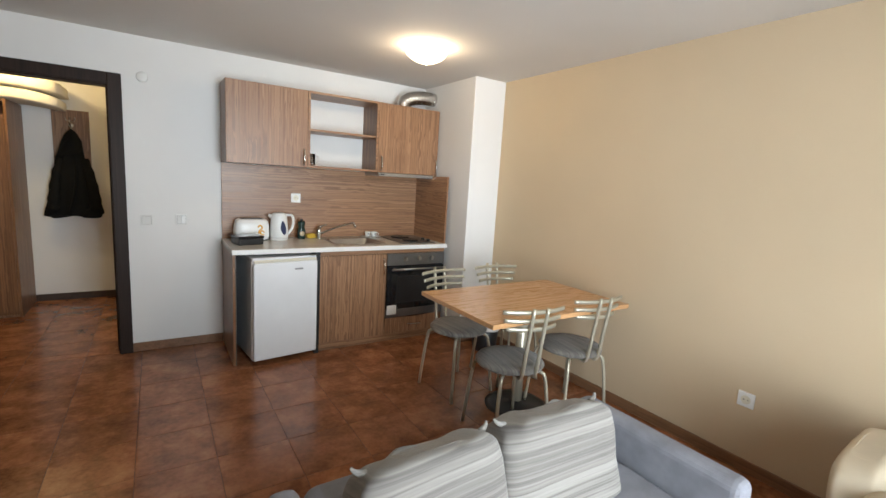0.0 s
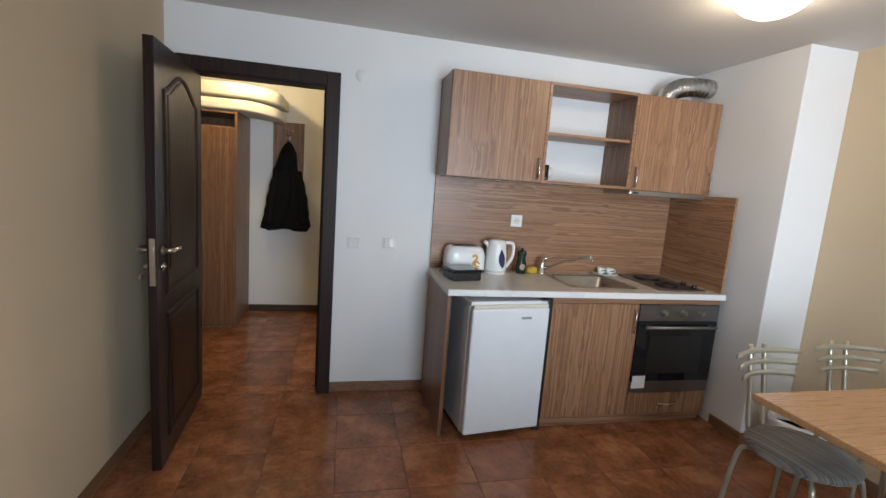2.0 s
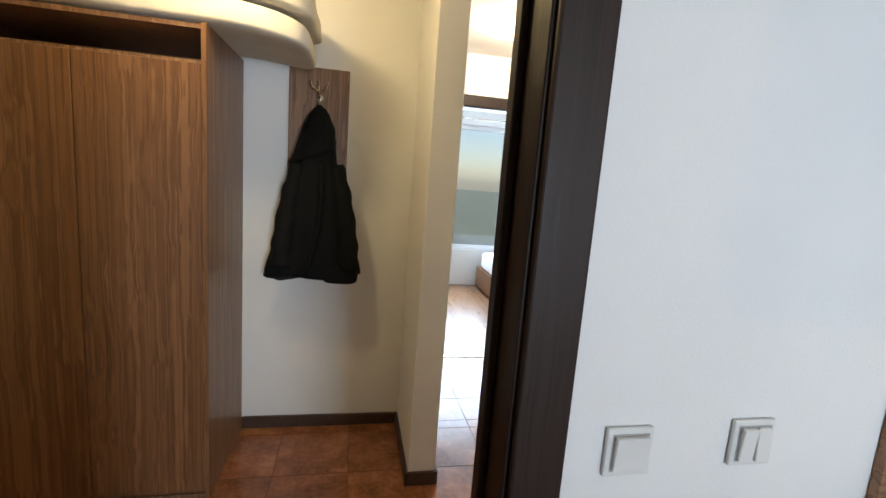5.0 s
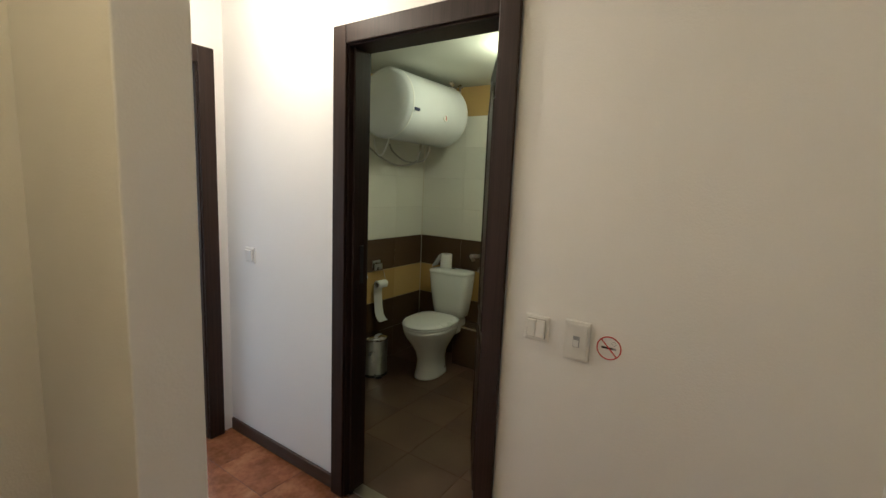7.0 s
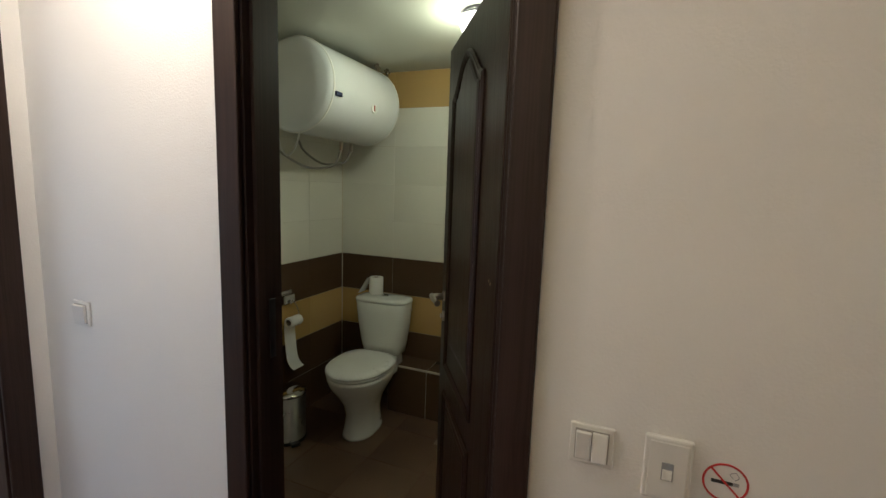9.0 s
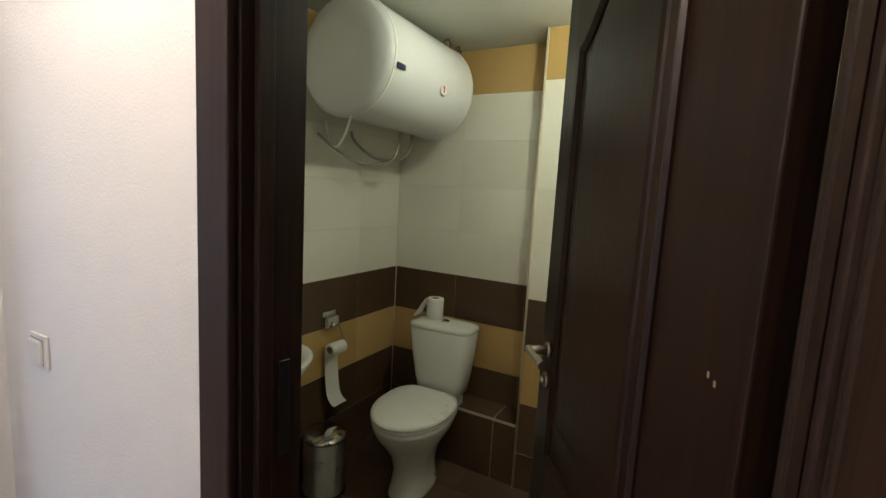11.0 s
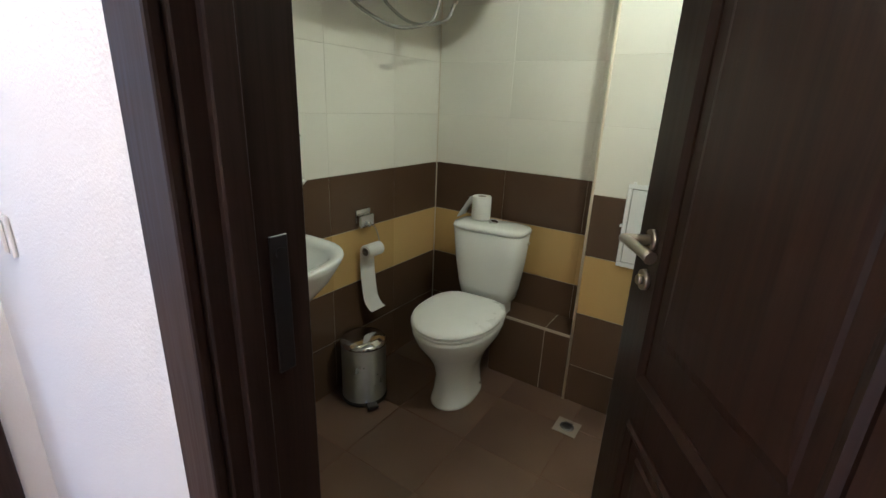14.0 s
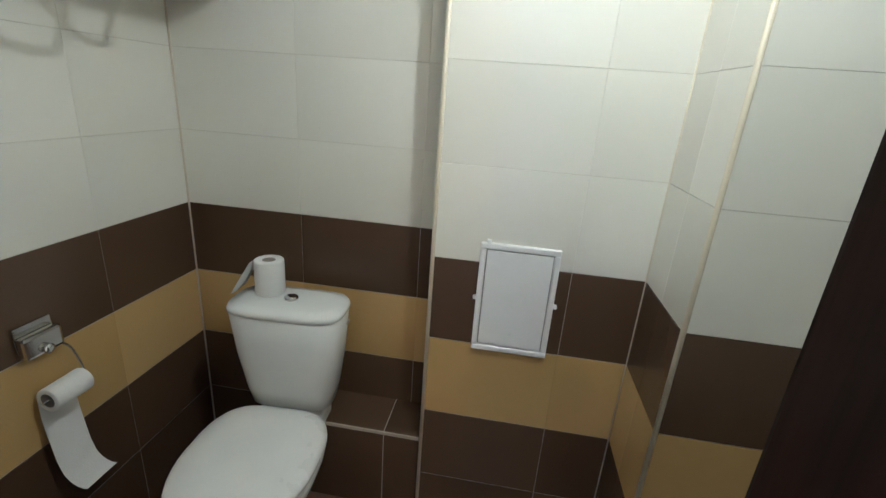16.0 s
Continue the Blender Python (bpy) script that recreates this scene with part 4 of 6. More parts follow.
# things on the worktop
def toaster():
    t = thing("toaster", "white two slot toaster on the worktop", "toaster", pose(0.865, -0.115, 0.89, 0, 0, 2))
    bm = B()
    rows = []
    for z, sx, sy in ((0.008, 0.125, 0.072), (0.03, 0.135, 0.08), (0.13, 0.132, 0.078), (0.165, 0.120, 0.070), (0.178, 0.10, 0.055)):
        rows.append([(sx * math.copysign(abs(math.cos(a)) ** 0.45, math.cos(a)), sy * math.copysign(abs(math.sin(a)) ** 0.45, math.sin(a)), z) for a in (2 * math.pi * k / 36 for k in range(36))])
    rings(bm, rows)
    part("body", bm, M["whiteplastic"], t)
    for y in (-0.022, 0.022):
        part("slot", box(B(), -0.082, 0.082, y - 0.011, y + 0.011, 0.1775, 0.1805, 0.001, 1), M["black"], t)
    part("lever", box(B(), 0.133, 0.152, -0.012, 0.012, 0.11, 0.125, 0.003), M["black"], t)
    bm = B()
    tube(bm, bend([(0.035, -0.0795, 0.115), (0.055, -0.0795, 0.128), (0.068, -0.0795, 0.11), (0.055, -0.0795, 0.092), (0.045, -0.0795, 0.082), (0.045, -0.0795, 0.06)], 4), 0.006, 6)
    tube(bm, bend([(0.085, -0.079, 0.07), (0.068, -0.0795, 0.085), (0.055, -0.0795, 0.07), (0.066, -0.0795, 0.052), (0.085, -0.079, 0.05)], 4), 0.005, 6)
    part("print", bm, M["orange"], t, "orange printed flourish")
    part("foot", box(B(), -0.11, 0.11, -0.06, 0.06, 0.0, 0.008), M["black"], t)
    part("cord", tube(B(), bend([(-0.12, 0.02, 0.012), (-0.17, -0.02, 0.006), (-0.165, -0.12, 0.006), (-0.13, -0.15, 0.006)], 5), 0.0035, 6), M["tan"], t, "pale mains cord")


def kettle():
    k = thing("kettle", "white plastic jug kettle with dark leaf print", "kettle", pose(1.085, -0.125, 0.89))
    part("base", lathe(B(), [(0.075, 0), (0.078, 0.006), (0.074, 0.016), (0.04, 0.018)], 28), M["whiteplastic"], k)
    part("jug", lathe(B(), [(0.072, 0.018), (0.076, 0.03), (0.072, 0.12), (0.064, 0.20), (0.060, 0.215), (0.045, 0.222)], 32), M["whiteplastic"], k)
    part("lid", lathe(B(), [(0.055, 0.216), (0.054, 0.224), (0.03, 0.230), (0.01, 0.231)], 24), M["whiteplastic"], k)
    part("handle", tube(B(), bend([(0.055, -0.02, 0.215), (0.105, -0.03, 0.205), (0.108, -0.03, 0.12), (0.07, -0.02, 0.045)], 6), 0.011, 10), M["whiteplastic"], k)
    part("spout", tube(B(), [(-0.05, 0.01, 0.19), (-0.085, 0.018, 0.212)], [0.022, 0.010], 12), M["whiteplastic"], k)
    bm, rows = B(), []
    for i in range(13):
        f = i / 12
        z, w = 0.045 + 0.125 * f, 0.030 * math.sin(math.pi * min(1, f * 1.02)) ** 0.8 * (1 - 0.35 * f) + 0.001
        r = 0.0785 - 0.0090 * f
        rows.append([((r + 0.001) * math.cos(a), (r + 0.001) * math.sin(a), z) for a in [radians(-68 - 10 * f) + s * w / r for s in (-1, -0.5, 0, 0.5, 1)]])
    rings(bm, rows, close=False, caps=False)
    part("leaf_print", bm, M["navy"], k, "dark blue leaf print")


def small_counter_things():
    t = thing("tray_box", "black plastic tray with a clear lid on the worktop", "box", pose(0.80, -0.33, 0.89, 0, 0, 12))
    part("tray", box(B(), -0.095, 0.095, -0.085, 0.085, 0.001, 0.05, 0.008), M["black"], t)
    part("lid", box(B(), -0.098, 0.098, -0.088, 0.088, 0.0505, 0.07, 0.006), M["ovenglass"], t, "glossy smoked lid")
    w = thing("bottle", "dark green dish soap bottle with tan label", "bottle", pose(1.275, -0.125, 0.89))
    part("body", lathe(B(), [(0.030, 0), (0.034, 0.01), (0.036, 0.07), (0.026, 0.11), (0.034, 0.135), (0.030, 0.155), (0.012, 0.162)], 24, sy=0.75), M["darkgreen"], w)
    part("label", lathe_y(B(), [(0.021, 0.0), (0.021, 0.002), (0.012, 0.003)], (0.0, -0.0265, 0.05)), M["tan"], w, "round tan label")
    part("cap", lathe(B(), [(0.011, 0.160), (0.011, 0.176), (0.006, 0.179)], 14), M["black"], w)
    bm = B()
    pillow(bm, 0.085, 0.05, 0.042, 0.4, 12, 0.006, 2.0, (0, 0, 0.022))
    one("sponge", bm, M["yellow"], "yellow kitchen sponge beside the tap", "sponge", pose(1.362, -0.10, 0.89, 0, 0, 10))
    for x, y in ((1.925, -0.075), (1.985, -0.09)):
        cup = thing("cup", "white coffee cup with dark motif on a saucer", "cup", pose(x, y, 0.8975), group="coffee cups")
        part("bowl", lathe(B(), [(0.014, 0), (0.02, 0.004), (0.030, 0.045), (0.027, 0.045), (0.017, 0.008), (0.002, 0.006)], 20), M["ceramic"], cup)
        part("handle", tube(B(), bend([(0.027, -0.004, 0.038), (0.044, -0.006, 0.032), (0.042, -0.006, 0.016), (0.023, -0.003, 0.012)], 4), 0.003, 6), M["ceramic"], cup)
        part("motif", tube(B(), [(-0.012, -0.0268, 0.026), (0.008, -0.0276, 0.028)], 0.004, 6), M["navy"], cup)
    one("saucer", lathe(B(), [(0.03, 0.0), (0.06, 0.004), (0.085, 0.010), (0.083, 0.012), (0.03, 0.006), (0.002, 0.006)], 28, sx=1.15), M["ceramic"], "white saucer under two cups", "saucer", pose(1.955, -0.085, 0.8908))


toaster(), kettle(), small_counter_things()


def socket(m, label, twin=False):
    s = thing("wall_socket", label, "socket", m)
    part("plate", box(B(), -0.041, 0.041, -0.010, -0.0005, -0.041, 0.041, 0.003), M["whiteplastic"], s)
    bm = lathe_y(B(), [(0.024, 0.0), (0.024, 0.001), (0.020, 0.0012), (0.019, -0.006), (0.004, -0.006)], (0, -0.0105, 0))
    part("well", bm, M["creamplastic"], s)
    for x in (-0.0095, 0.0095):
        part("pin_hole", tube(B(), [(x, -0.0105, 0), (x, -0.012, 0)], 0.003, 8), M["black"], s)
    return s


def switch(m, label, split=False, tilt=4):
    s = thing("light_switch", label, "switch", m)
    part("plate", box(B(), -0.041, 0.041, -0.009, -0.0005, -0.041, 0.041, 0.003), M["switchplastic"], s)
    part("inner_frame", box(B(), -0.0315, 0.0315, -0.0102, -0.0092, -0.0315, 0.0315), M["switchgap"], s, "grey gap round the rocker")
    for a, c in (((-0.029, -0.001), (0.001, 0.029)) if split else ((-0.029, 0.029),)):
        bm = box(B(), a, c, -0.007, 0.002, -0.029, 0.029, 0.0015, 1)
        r = part("rocker", bm, M["switchplastic"], s)
        r.matrix_basis = pose(0, -0.0105, 0, tilt if a < 0 else -tilt, 0, 0)
    return s


switch(pose(0.137, 0, 1.040), "white single light switch on white wall")
switch(pose(0.368, 0, 1.045), "white double light switch on white wall", True)
socket(pose(1.250, -0.0185, 1.245), "white power socket on the wooden splashback")
socket(pose(EX, -3.095, 0.40, 0, 0, -90), "white power socket low on the beige wall")
one("junction_cover", lathe_y(B(), [(0.038, 0), (0.038, 0.006), (0.033, 0.009), (0.01, 0.010)], (0.143, -0.0005, 2.091), 26), M["switchplastic"], "round white junction cover on the wall", "cover", group="junction covers")


# ---- living room things ----
def ceiling_lamp(name, x, y, z, r, material, label, wavy=0.0):
    l = thing(name, label, "lamp", pose(x, y, z))
    part("mount", lathe(B(), [(r * 0.55, -0.0005), (r * 0.55, -0.02), (r * 0.5, -0.022)], 28), M["nickel"], l, "metal ceiling mount")
    rows = []
    for f, rr in ((0.0, 1.0), (0.12, 1.0), (0.35, 0.93), (0.6, 0.76), (0.82, 0.50), (0.95, 0.24), (1.0, 0.05)):
        rows.append([(r * rr * (1 + wavy * math.cos(8 * a) * (1 - f)) * math.cos(a), r * rr * (1 + wavy * math.cos(8 * a) * (1 - f)) * math.sin(a), -0.024 - 0.09 * f + (0.008 * wavy * 10 * math.cos(8 * a) * (1 - f))) for a in (2 * math.pi * k / 48 for k in range(48))])
    sh = part("shade", rings(B(), rows, caps=False), material, l, "frosted glass bowl shade, lit")
    sh.visible_shadow = False
    return l


ceiling_lamp("ceiling_lamp", 1.80, -1.27, CEIL, 0.145, M["shade"], "lit frosted glass bowl lamp on the living room ceiling", 0.03)


def table():
    t = thing("dining_table", "beech dining table on a round metal pedestal", "table", pose(2.22, -2.005, 0))
    part("tabletop", box(B(), -0.57, 0.57, -0.375, 0.375, 0.722, 0.750, 0.004), M["beech"], t)
    part("top_plate", box(B(), -0.22, 0.22, -0.16, 0.16, 0.708, 0.7215, 0.003), M["champagne"], t)
    part("pedestal", tube(B(), [(0, 0, 0.02), (0, 0, 0.708)], 0.036, 22), M["champagne"], t, "round metal pedestal")
    part("foot_plate", lathe(B(), [(0.21, 0.0), (0.21, 0.006), (0.18, 0.012), (0.06, 0.022), (0.037, 0.04)], 36), M["black"], t)
    return t


table()


def chair():
    c = thing("dining_chair", "metal dining chair with round striped seat", "chair", group="chairs round the table")
    seat = B()
    prof = [(0.02, 0.432), (0.17, 0.432), (0.196, 0.440), (0.203, 0.455), (0.19, 0.472), (0.12, 0.480), (0.02, 0.482)]
    part("seat", lathe(seat, prof, 36), M["seatcloth"], c, "round seat in grey striped cloth")
    for x in (-0.045, 0.045):
        part("back_post", tube(B(), bend([(x, 0.12, 0.43), (x, 0.175, 0.42), (x, 0.20, 0.47), (x, 0.225, 0.65), (x, 0.255, 0.84)], 5), 0.011, 10), M["champagne"], c)
    for z, w in ((0.815, 0.20), (0.765, 0.185), (0.715, 0.165)):
        y = 0.225 + (z - 0.65) * 0.158 - 0.012
        pts = bend([(-w, y - 0.045, z), (-w * 0.5, y - 0.010, z), (0, y, z), (w * 0.5, y - 0.010, z), (w, y - 0.045, z)], 5)
        bm = B()
        rings(bm, [[p + Vector(q) for q in ((0, -0.005, -0.011), (0, 0.004, -0.011), (0, 0.006, 0), (0, 0.004, 0.011), (0, -0.005, 0.011))] for p in pts])
        part("back_slat", bm, M["champagne"], c)
    for sx in (-1, 1):
        for sy in (-1, 1):
            part("leg", tube(B(), bend([(sx * 0.06, sy * 0.06, 0.425), (sx * 0.125, sy * 0.125, 0.418), (sx * 0.155, sy * 0.155, 0.36), (sx * 0.185, sy * 0.185, 0.0)], 5), 0.0105, 8), M["champagne"], c)
    return c


ch = chair()
ch.matrix_world = pose(1.99, -1.60, 0, 0, 0, 6)
copy_thing(ch, pose(2.47, -1.57, 0, 0, 0, -4))
copy_thing(ch, pose(1.93, -2.22, 0, 0, 0, 172))
copy_thing(ch, pose(2.47, -2.20, 0, 0, 0, 176))

bag = thing("waste_bin", "black waste bin with white liner bag by the pillar", "bin", pose(2.66, -1.08, 0))
part("bucket", lathe(B(), [(0.10, 0), (0.105, 0.01), (0.13, 0.26), (0.122, 0.262), (0.10, 0.02), (0.01, 0.015)], 28), M["black"], bag)
bm = B()
rows = [[((r + 0.012 * noise.noise(Vector((math.cos(a) * 2, math.sin(a) * 2, z * 9)))) * math.cos(a), (r + 0.012 * noise.noise(Vector((math.cos(a) * 3, math.sin(a) * 3, z * 11 + 4)))) * math.sin(a), z + 0.012 * noise.noise(Vector((a * 2, z * 5, 1)))) for a in (2 * math.pi * k / 40 for k in range(40))] for r, z in ((0.141, 0.20), (0.143, 0.25), (0.136, 0.285), (0.12, 0.275), (0.10, 0.22))]
part("liner", rings(bm, rows, caps=False), M["whiteplastic"], bag, "crumpled white plastic liner")


def sofa():
    s = thing("sofa", "grey velour two seat sofa with striped cushions", "sofa", pose(1.13, -3.30, 0))
    part("base", box(B(), -0.60, 0.60, -0.27, 0.27, 0.06, 0.28, 0.03, 3), M["sofacloth"], s)
    part("backrest", box(B(), -0.60, 0.60, 0.275, 0.43, 0.06, 0.56, 0.05, 4), M["sofacloth"], s)
    for x in (-0.70, 0.605):
        part("armrest", box(B(), x, x + 0.095, -0.25, 0.43, 0.06, 0.57, 0.035, 4), M["sofacloth"], s)
    for x in (-0.30, 0.30):
        bm = B()
        pillow(bm, 0.58, 0.52, 0.15, 0.3, 22, 0.008, x)
        p = part("seat_cushion", bm, M["sofacloth"], s)
        p.matrix_basis = pose(x, -0.015, 0.355)
    for x in (-0.62, 0.62):
        for y in (-0.22, 0.38):
            part("foot", tube(B(), [(x, y, 0), (x, y, 0.061)], 0.022, 12), M["black"], s)
    return s


sofa()
for i, (x, tilt, turn) in enumerate(((0.845, 17, 3), (1.335, 16, -3))):
    bm = B()
    pillow(bm, 0.50, 0.18, 0.40, 0.34, 30, 0.022, 5.0 * i)
    for sx in (-1, 1):
        tube(bm, bend([(sx * 0.20, 0.0, 0.185), (sx * 0.225, 0.0, 0.20), (sx * 0.235, 0.005, 0.212)], 3), [0.014, 0.011, 0.009, 0.007, 0.006, 0.005, 0.004], 8)
    one("sofa_cushion", bm, M["cushcloth"], "grey and cream striped back cushion on the sofa", "cushion", pose(x, -3.135, 0.515, -tilt, 0, turn), group="sofa cushions")


def armchair():
    a = thing("armchair", "cream upholstered armchair by the beige wall", "armchair", pose(2.46, -4.02, 0, 0, 0, 3))
    for x0, n in ((-0.36, "armrest"), (0.26, "armrest")):
        bm = B()
        pillow(bm, 0.12, 0.62, 0.50, 0.35, 18, 0.005, x0)
        p = part(n, bm, M["cream"], a)
        p.matrix_basis = pose(x0 + 0.05, 0.0, 0.33)
    bm = B()
    pillow(bm, 0.62, 0.16, 0.52, 0.35, 24, 0.008, 4)
    part("backrest", bm, M["cream"], a).matrix_basis = pose(0, 0.30, 0.33, -8, 0, 0)
    part("base", box(B(), -0.26, 0.25, -0.30, 0.21, 0.08, 0.40, 0.04, 3), M["cream"], a)
    for x in (-0.24, 0.23):
        for y in (-0.27, 0.24):
            part("foot", tube(B(), [(x, y, 0), (x, y, 0.10)], 0.02, 10), M["black"], a)
    return a


armchair()


# ---- hall things ----
w = thing("wardrobe", "tall zebrano wardrobe with a closed door", "wardrobe")
carcass(w, M["zebshade"], -1.75, -0.862, 1.322, 1.868, 0.0, 1.945, 0.018)
part("edge", box(B(), -0.880, -0.862, 1.302, 1.3215, 0.0, 1.945), M["ward"], w)
for x0, x1 in ((-1.73, -1.309), (-1.306, -0.882)):
    part("door", box(B(), x0, x1, 1.304, 1.3215, 0.05, 1.80, 0.0015, 1), M["ward"], w)
part("plinth", box(B(), -1.732, -0.881, 1.33, 1.345, 0.0185, 0.05), M["ward"], w)
part("inner_shelf", box(B(), -1.731, -0.881, 1.325, 1.86, 1.802, 1.815), M["zebshade"], w)

mt = thing("folded_mattress", "off-white folded mattress lying on the wardrobe", "mattress", pose(-1.13, 1.58, 1.945))
for i, (z, h, x1) in enumerate(((0.056, 0.108, 0.0), (0.178, 0.13, 0.02))):
    bm = B()
    pillow(bm, 1.24, 0.56, h, 0.28, 30, 0.014, 3.0 * i)
    for v in bm.verts:
        over = max(0.0, v.co.x + z * 0 - 0.24)
        v.co.z -= over * over * 0.30
    p = part("layer", bm, M["linen"], mt)
    p.matrix_basis = pose(x1, -0.01 * i, z + 0.002)
one("coat_board", box(B(), -0.645, -0.350, 1.852, 1.869, 1.20, 1.95, 0.002, 1), M["zebshade"], "brown laminate board for coats on the wall", "coat rack")
hk = thing("coat_hook", "brass double coat hook on the board", "hook", pose(-0.495, 1.851, 1.80))
part("plate", lathe_y(B(), [(0.020, 0), (0.020, 0.004), (0.012, 0.008)], (0, -0.0005, 0)), M["nickel"], hk)
part("upper_arm", tube(B(), bend([(0, -0.006, 0.0), (0, -0.06, 0.0), (0, -0.085, 0.04), (0, -0.075, 0.075)], 5), 0.005, 8), M["nickel"], hk)
part("lower_arm", tube(B(), bend([(0, -0.006, -0.01), (0, -0.03, -0.04), (0, -0.055, -0.045), (0, -0.065, -0.02)], 5), 0.005, 8), M["nickel"], hk)
for sx in (-1, 1):
    part("side_arm", tube(B(), bend([(0, -0.02, 0.03), (sx * 0.03, -0.04, 0.045), (sx * 0.042, -0.05, 0.075)], 5), 0.0045, 8), M["nickel"], hk)


def coat():
    rows, n = [], 72
    prof = [(1.775, 0.010, 0.010, 0.0), (1.765, 0.030, 0.028, 0.0), (1.735, 0.055, 0.045, -0.002), (1.68, 0.080, 0.060, -0.004), (1.60, 0.098, 0.068, -0.008), (1.53, 0.112, 0.070, -0.010), (1.46, 0.128, 0.070, -0.010),
            (1.36, 0.150, 0.074, -0.008), (1.24, 0.172, 0.078, -0.006), (1.10, 0.196, 0.082, -0.004), (1.00, 0.212, 0.083, -0.002), (0.955, 0.217, 0.082, 0.0), (0.945, 0.205, 0.070, 0.0)]
    fine = []
    for (z0, a0, b0, c0), (z1, a1, b1, c1) in zip(prof, prof[1:]):
        for k in range(5):
            f = k / 5
            fine.append((z0 + (z1 - z0) * f, a0 + (a1 - a0) * f, b0 + (b1 - b0) * f, c0 + (c1 - c0) * f))
    fine.append(prof[-1])
    for z, a, d, cx in fine:
        row, t = [], (1.775 - z) / 0.83
        for j in range(n):
            g = 2 * math.pi * j / n
            fold = 1 + 0.10 * t * math.sin(5 * g + 3 * z) + 0.06 * t * math.sin(11 * g - 5 * z) + 0.10 * noise.noise(Vector((math.cos(g) * 1.5, math.sin(g) * 1.5, z * 4)))
            side = 0.02 * math.sin(g * 2) * t
            row.append((-0.485 + cx + (0.93 if math.cos(g) > 0 else 0.93 + 0.12 * t) * a * fold * math.cos(g), 1.755 + min(0.092, d * fold * math.sin(g)), z - 0.025 - 0.02 * t + side + 0.02 * t * math.cos(g) * (1 if z < 1.2 else 0)))
        rows.append(row)
    c = thing("coat", "black hooded coat hanging on the hook", "coat", None)
    part("body", rings(B(), rows), M["coat"], c)
    for sx in (-1, 1):
        pts = bend([(-0.485 + sx * 0.085, 1.735, 1.47), (-0.485 + sx * 0.125, 1.725, 1.31), (-0.485 + sx * 0.155, 1.72, 1.11), (-0.485 + sx * 0.165, 1.72, 0.955)], 7)
        part("sleeve", tube(B(), pts, [0.040 + 0.016 * i / len(pts) + 0.004 * math.sin(i * 1.3) for i in range(len(pts))], 14), M["coat"], c)
    # hood: falls to a point on one side
    rows = []
    for k in range(15):
        f = k / 14
        left = 0.012 + 0.135 * f ** 1.15
        right = 0.012 + 0.070 * math.sin(min(1.0, f * 1.5) * math.pi / 2)
        depth = 0.012 + 0.075 * math.sin(min(1.0, f * 1.3) * math.pi / 2)
        row = []
        for q in range(28):
            g = 2 * math.pi * q / 28
            cg, sg = math.cos(g), math.sin(g)
            dent = 1 + 0.08 * noise.noise(Vector((cg * 1.6, sg * 1.6, f * 5)))
            drop = 0.045 * f * max(0.0, -cg) - 0.03 * f * max(0.0, cg)
            row.append((-0.488 + (right if cg > 0 else left) * cg * dent, 1.752 + min(0.09, depth * sg * dent), 1.755 - 0.245 * f - drop))
        rows.append(row)
    part("hood", rings(B(), rows), M["coat"], c, "hood falling to a point on one side")
    pts = bend([(-0.470, 1.690, 1.47), (-0.462, 1.672, 1.33), (-0.478, 1.664, 1.14), (-0.520, 1.662, 0.93)], 7)
    part("placket", tube(B(), pts, 0.012, 8), M["coat"], c)
    part("hem_flap", pillow(B(), 0.17, 0.05, 0.09, 0.5, 14, 0.008, 3, (-0.36, 1.70, 0.925)), M["coat"], c)


coat()
ceiling_lamp("hall_lamp", 0.66, 2.05, CEIL, 0.14, M["hallshade"], "lit round glass lamp on the hall ceiling")
ceiling_lamp("hall_lamp", -0.77, 1.04, CEIL, 0.14, M["hallshade"], "lit round glass lamp on the hall ceiling")
switch(pose(TW, 0.965, 1.005, 0, 0, -90), "white double light switch beside the bathroom door", True, 6)
switch(pose(TW, 2.560, 1.045, 0, 0, -90), "white light switch at the end of the passage")
k = thing("card_switch", "white upright key card switch on the wall", "switch", pose(TW, 0.832, 0.993, 0, 0, -90))
part("plate", box(B(), -0.040, 0.040, -0.012, -0.0005, -0.062, 0.062, 0.004), M["switchplastic"], k)
part("face", box(B(), -0.032, 0.032, -0.0145, -0.0125, -0.054, 0.054, 0.002, 1), M["switchplastic"], k)
part("recess", box(B(), -0.010, 0.010, -0.0158, -0.0147, -0.018, 0.016), M["greyprint"], k)
part("button", box(B(), -0.008, 0.008, -0.019, -0.0158, -0.016, 0.004, 0.001, 1), M["switchplastic"], k)
k = thing("no_smoking_sign", "round red and black no smoking sticker", "sign", pose(TW, 0.738, 0.990, 0, 0, -90))
bm = B()
rings(bm, [[(r * math.cos(a), y, r * math.sin(a)) for a in (2 * math.pi * q / 40 for q in range(40))] for r, y in ((0.036, -0.0006), (0.036, -0.0016), (0.0325, -0.0016), (0.0325, -0.0006))], caps=False)
part("ring", bm, M["red"], k)
bm = B()
box(bm, -0.034, 0.034, -0.0018, -0.0010, -0.0017, 0.0017)
part("bar", bm, M["red"], k).matrix_basis = pose(0, 0, 0, 0, 45, 0)
part("cigarette", box(B(), -0.022, 0.012, -0.0009, -0.0004, -0.0035, 0.0030), M["ink"], k)
part("cigarette_tip", box(B(), 0.0125, 0.021, -0.0009, -0.0004, -0.0035, 0.0030), M["greyprint"], k)
bm = B()
tube(bm, bend([(0.012, -0.0008, 0.010), (0.006, -0.0008, 0.017), (0.014, -0.0008, 0.022), (0.020, -0.0008, 0.014), (0.014, -0.0008, 0.008)], 4), 0.0007, 5)
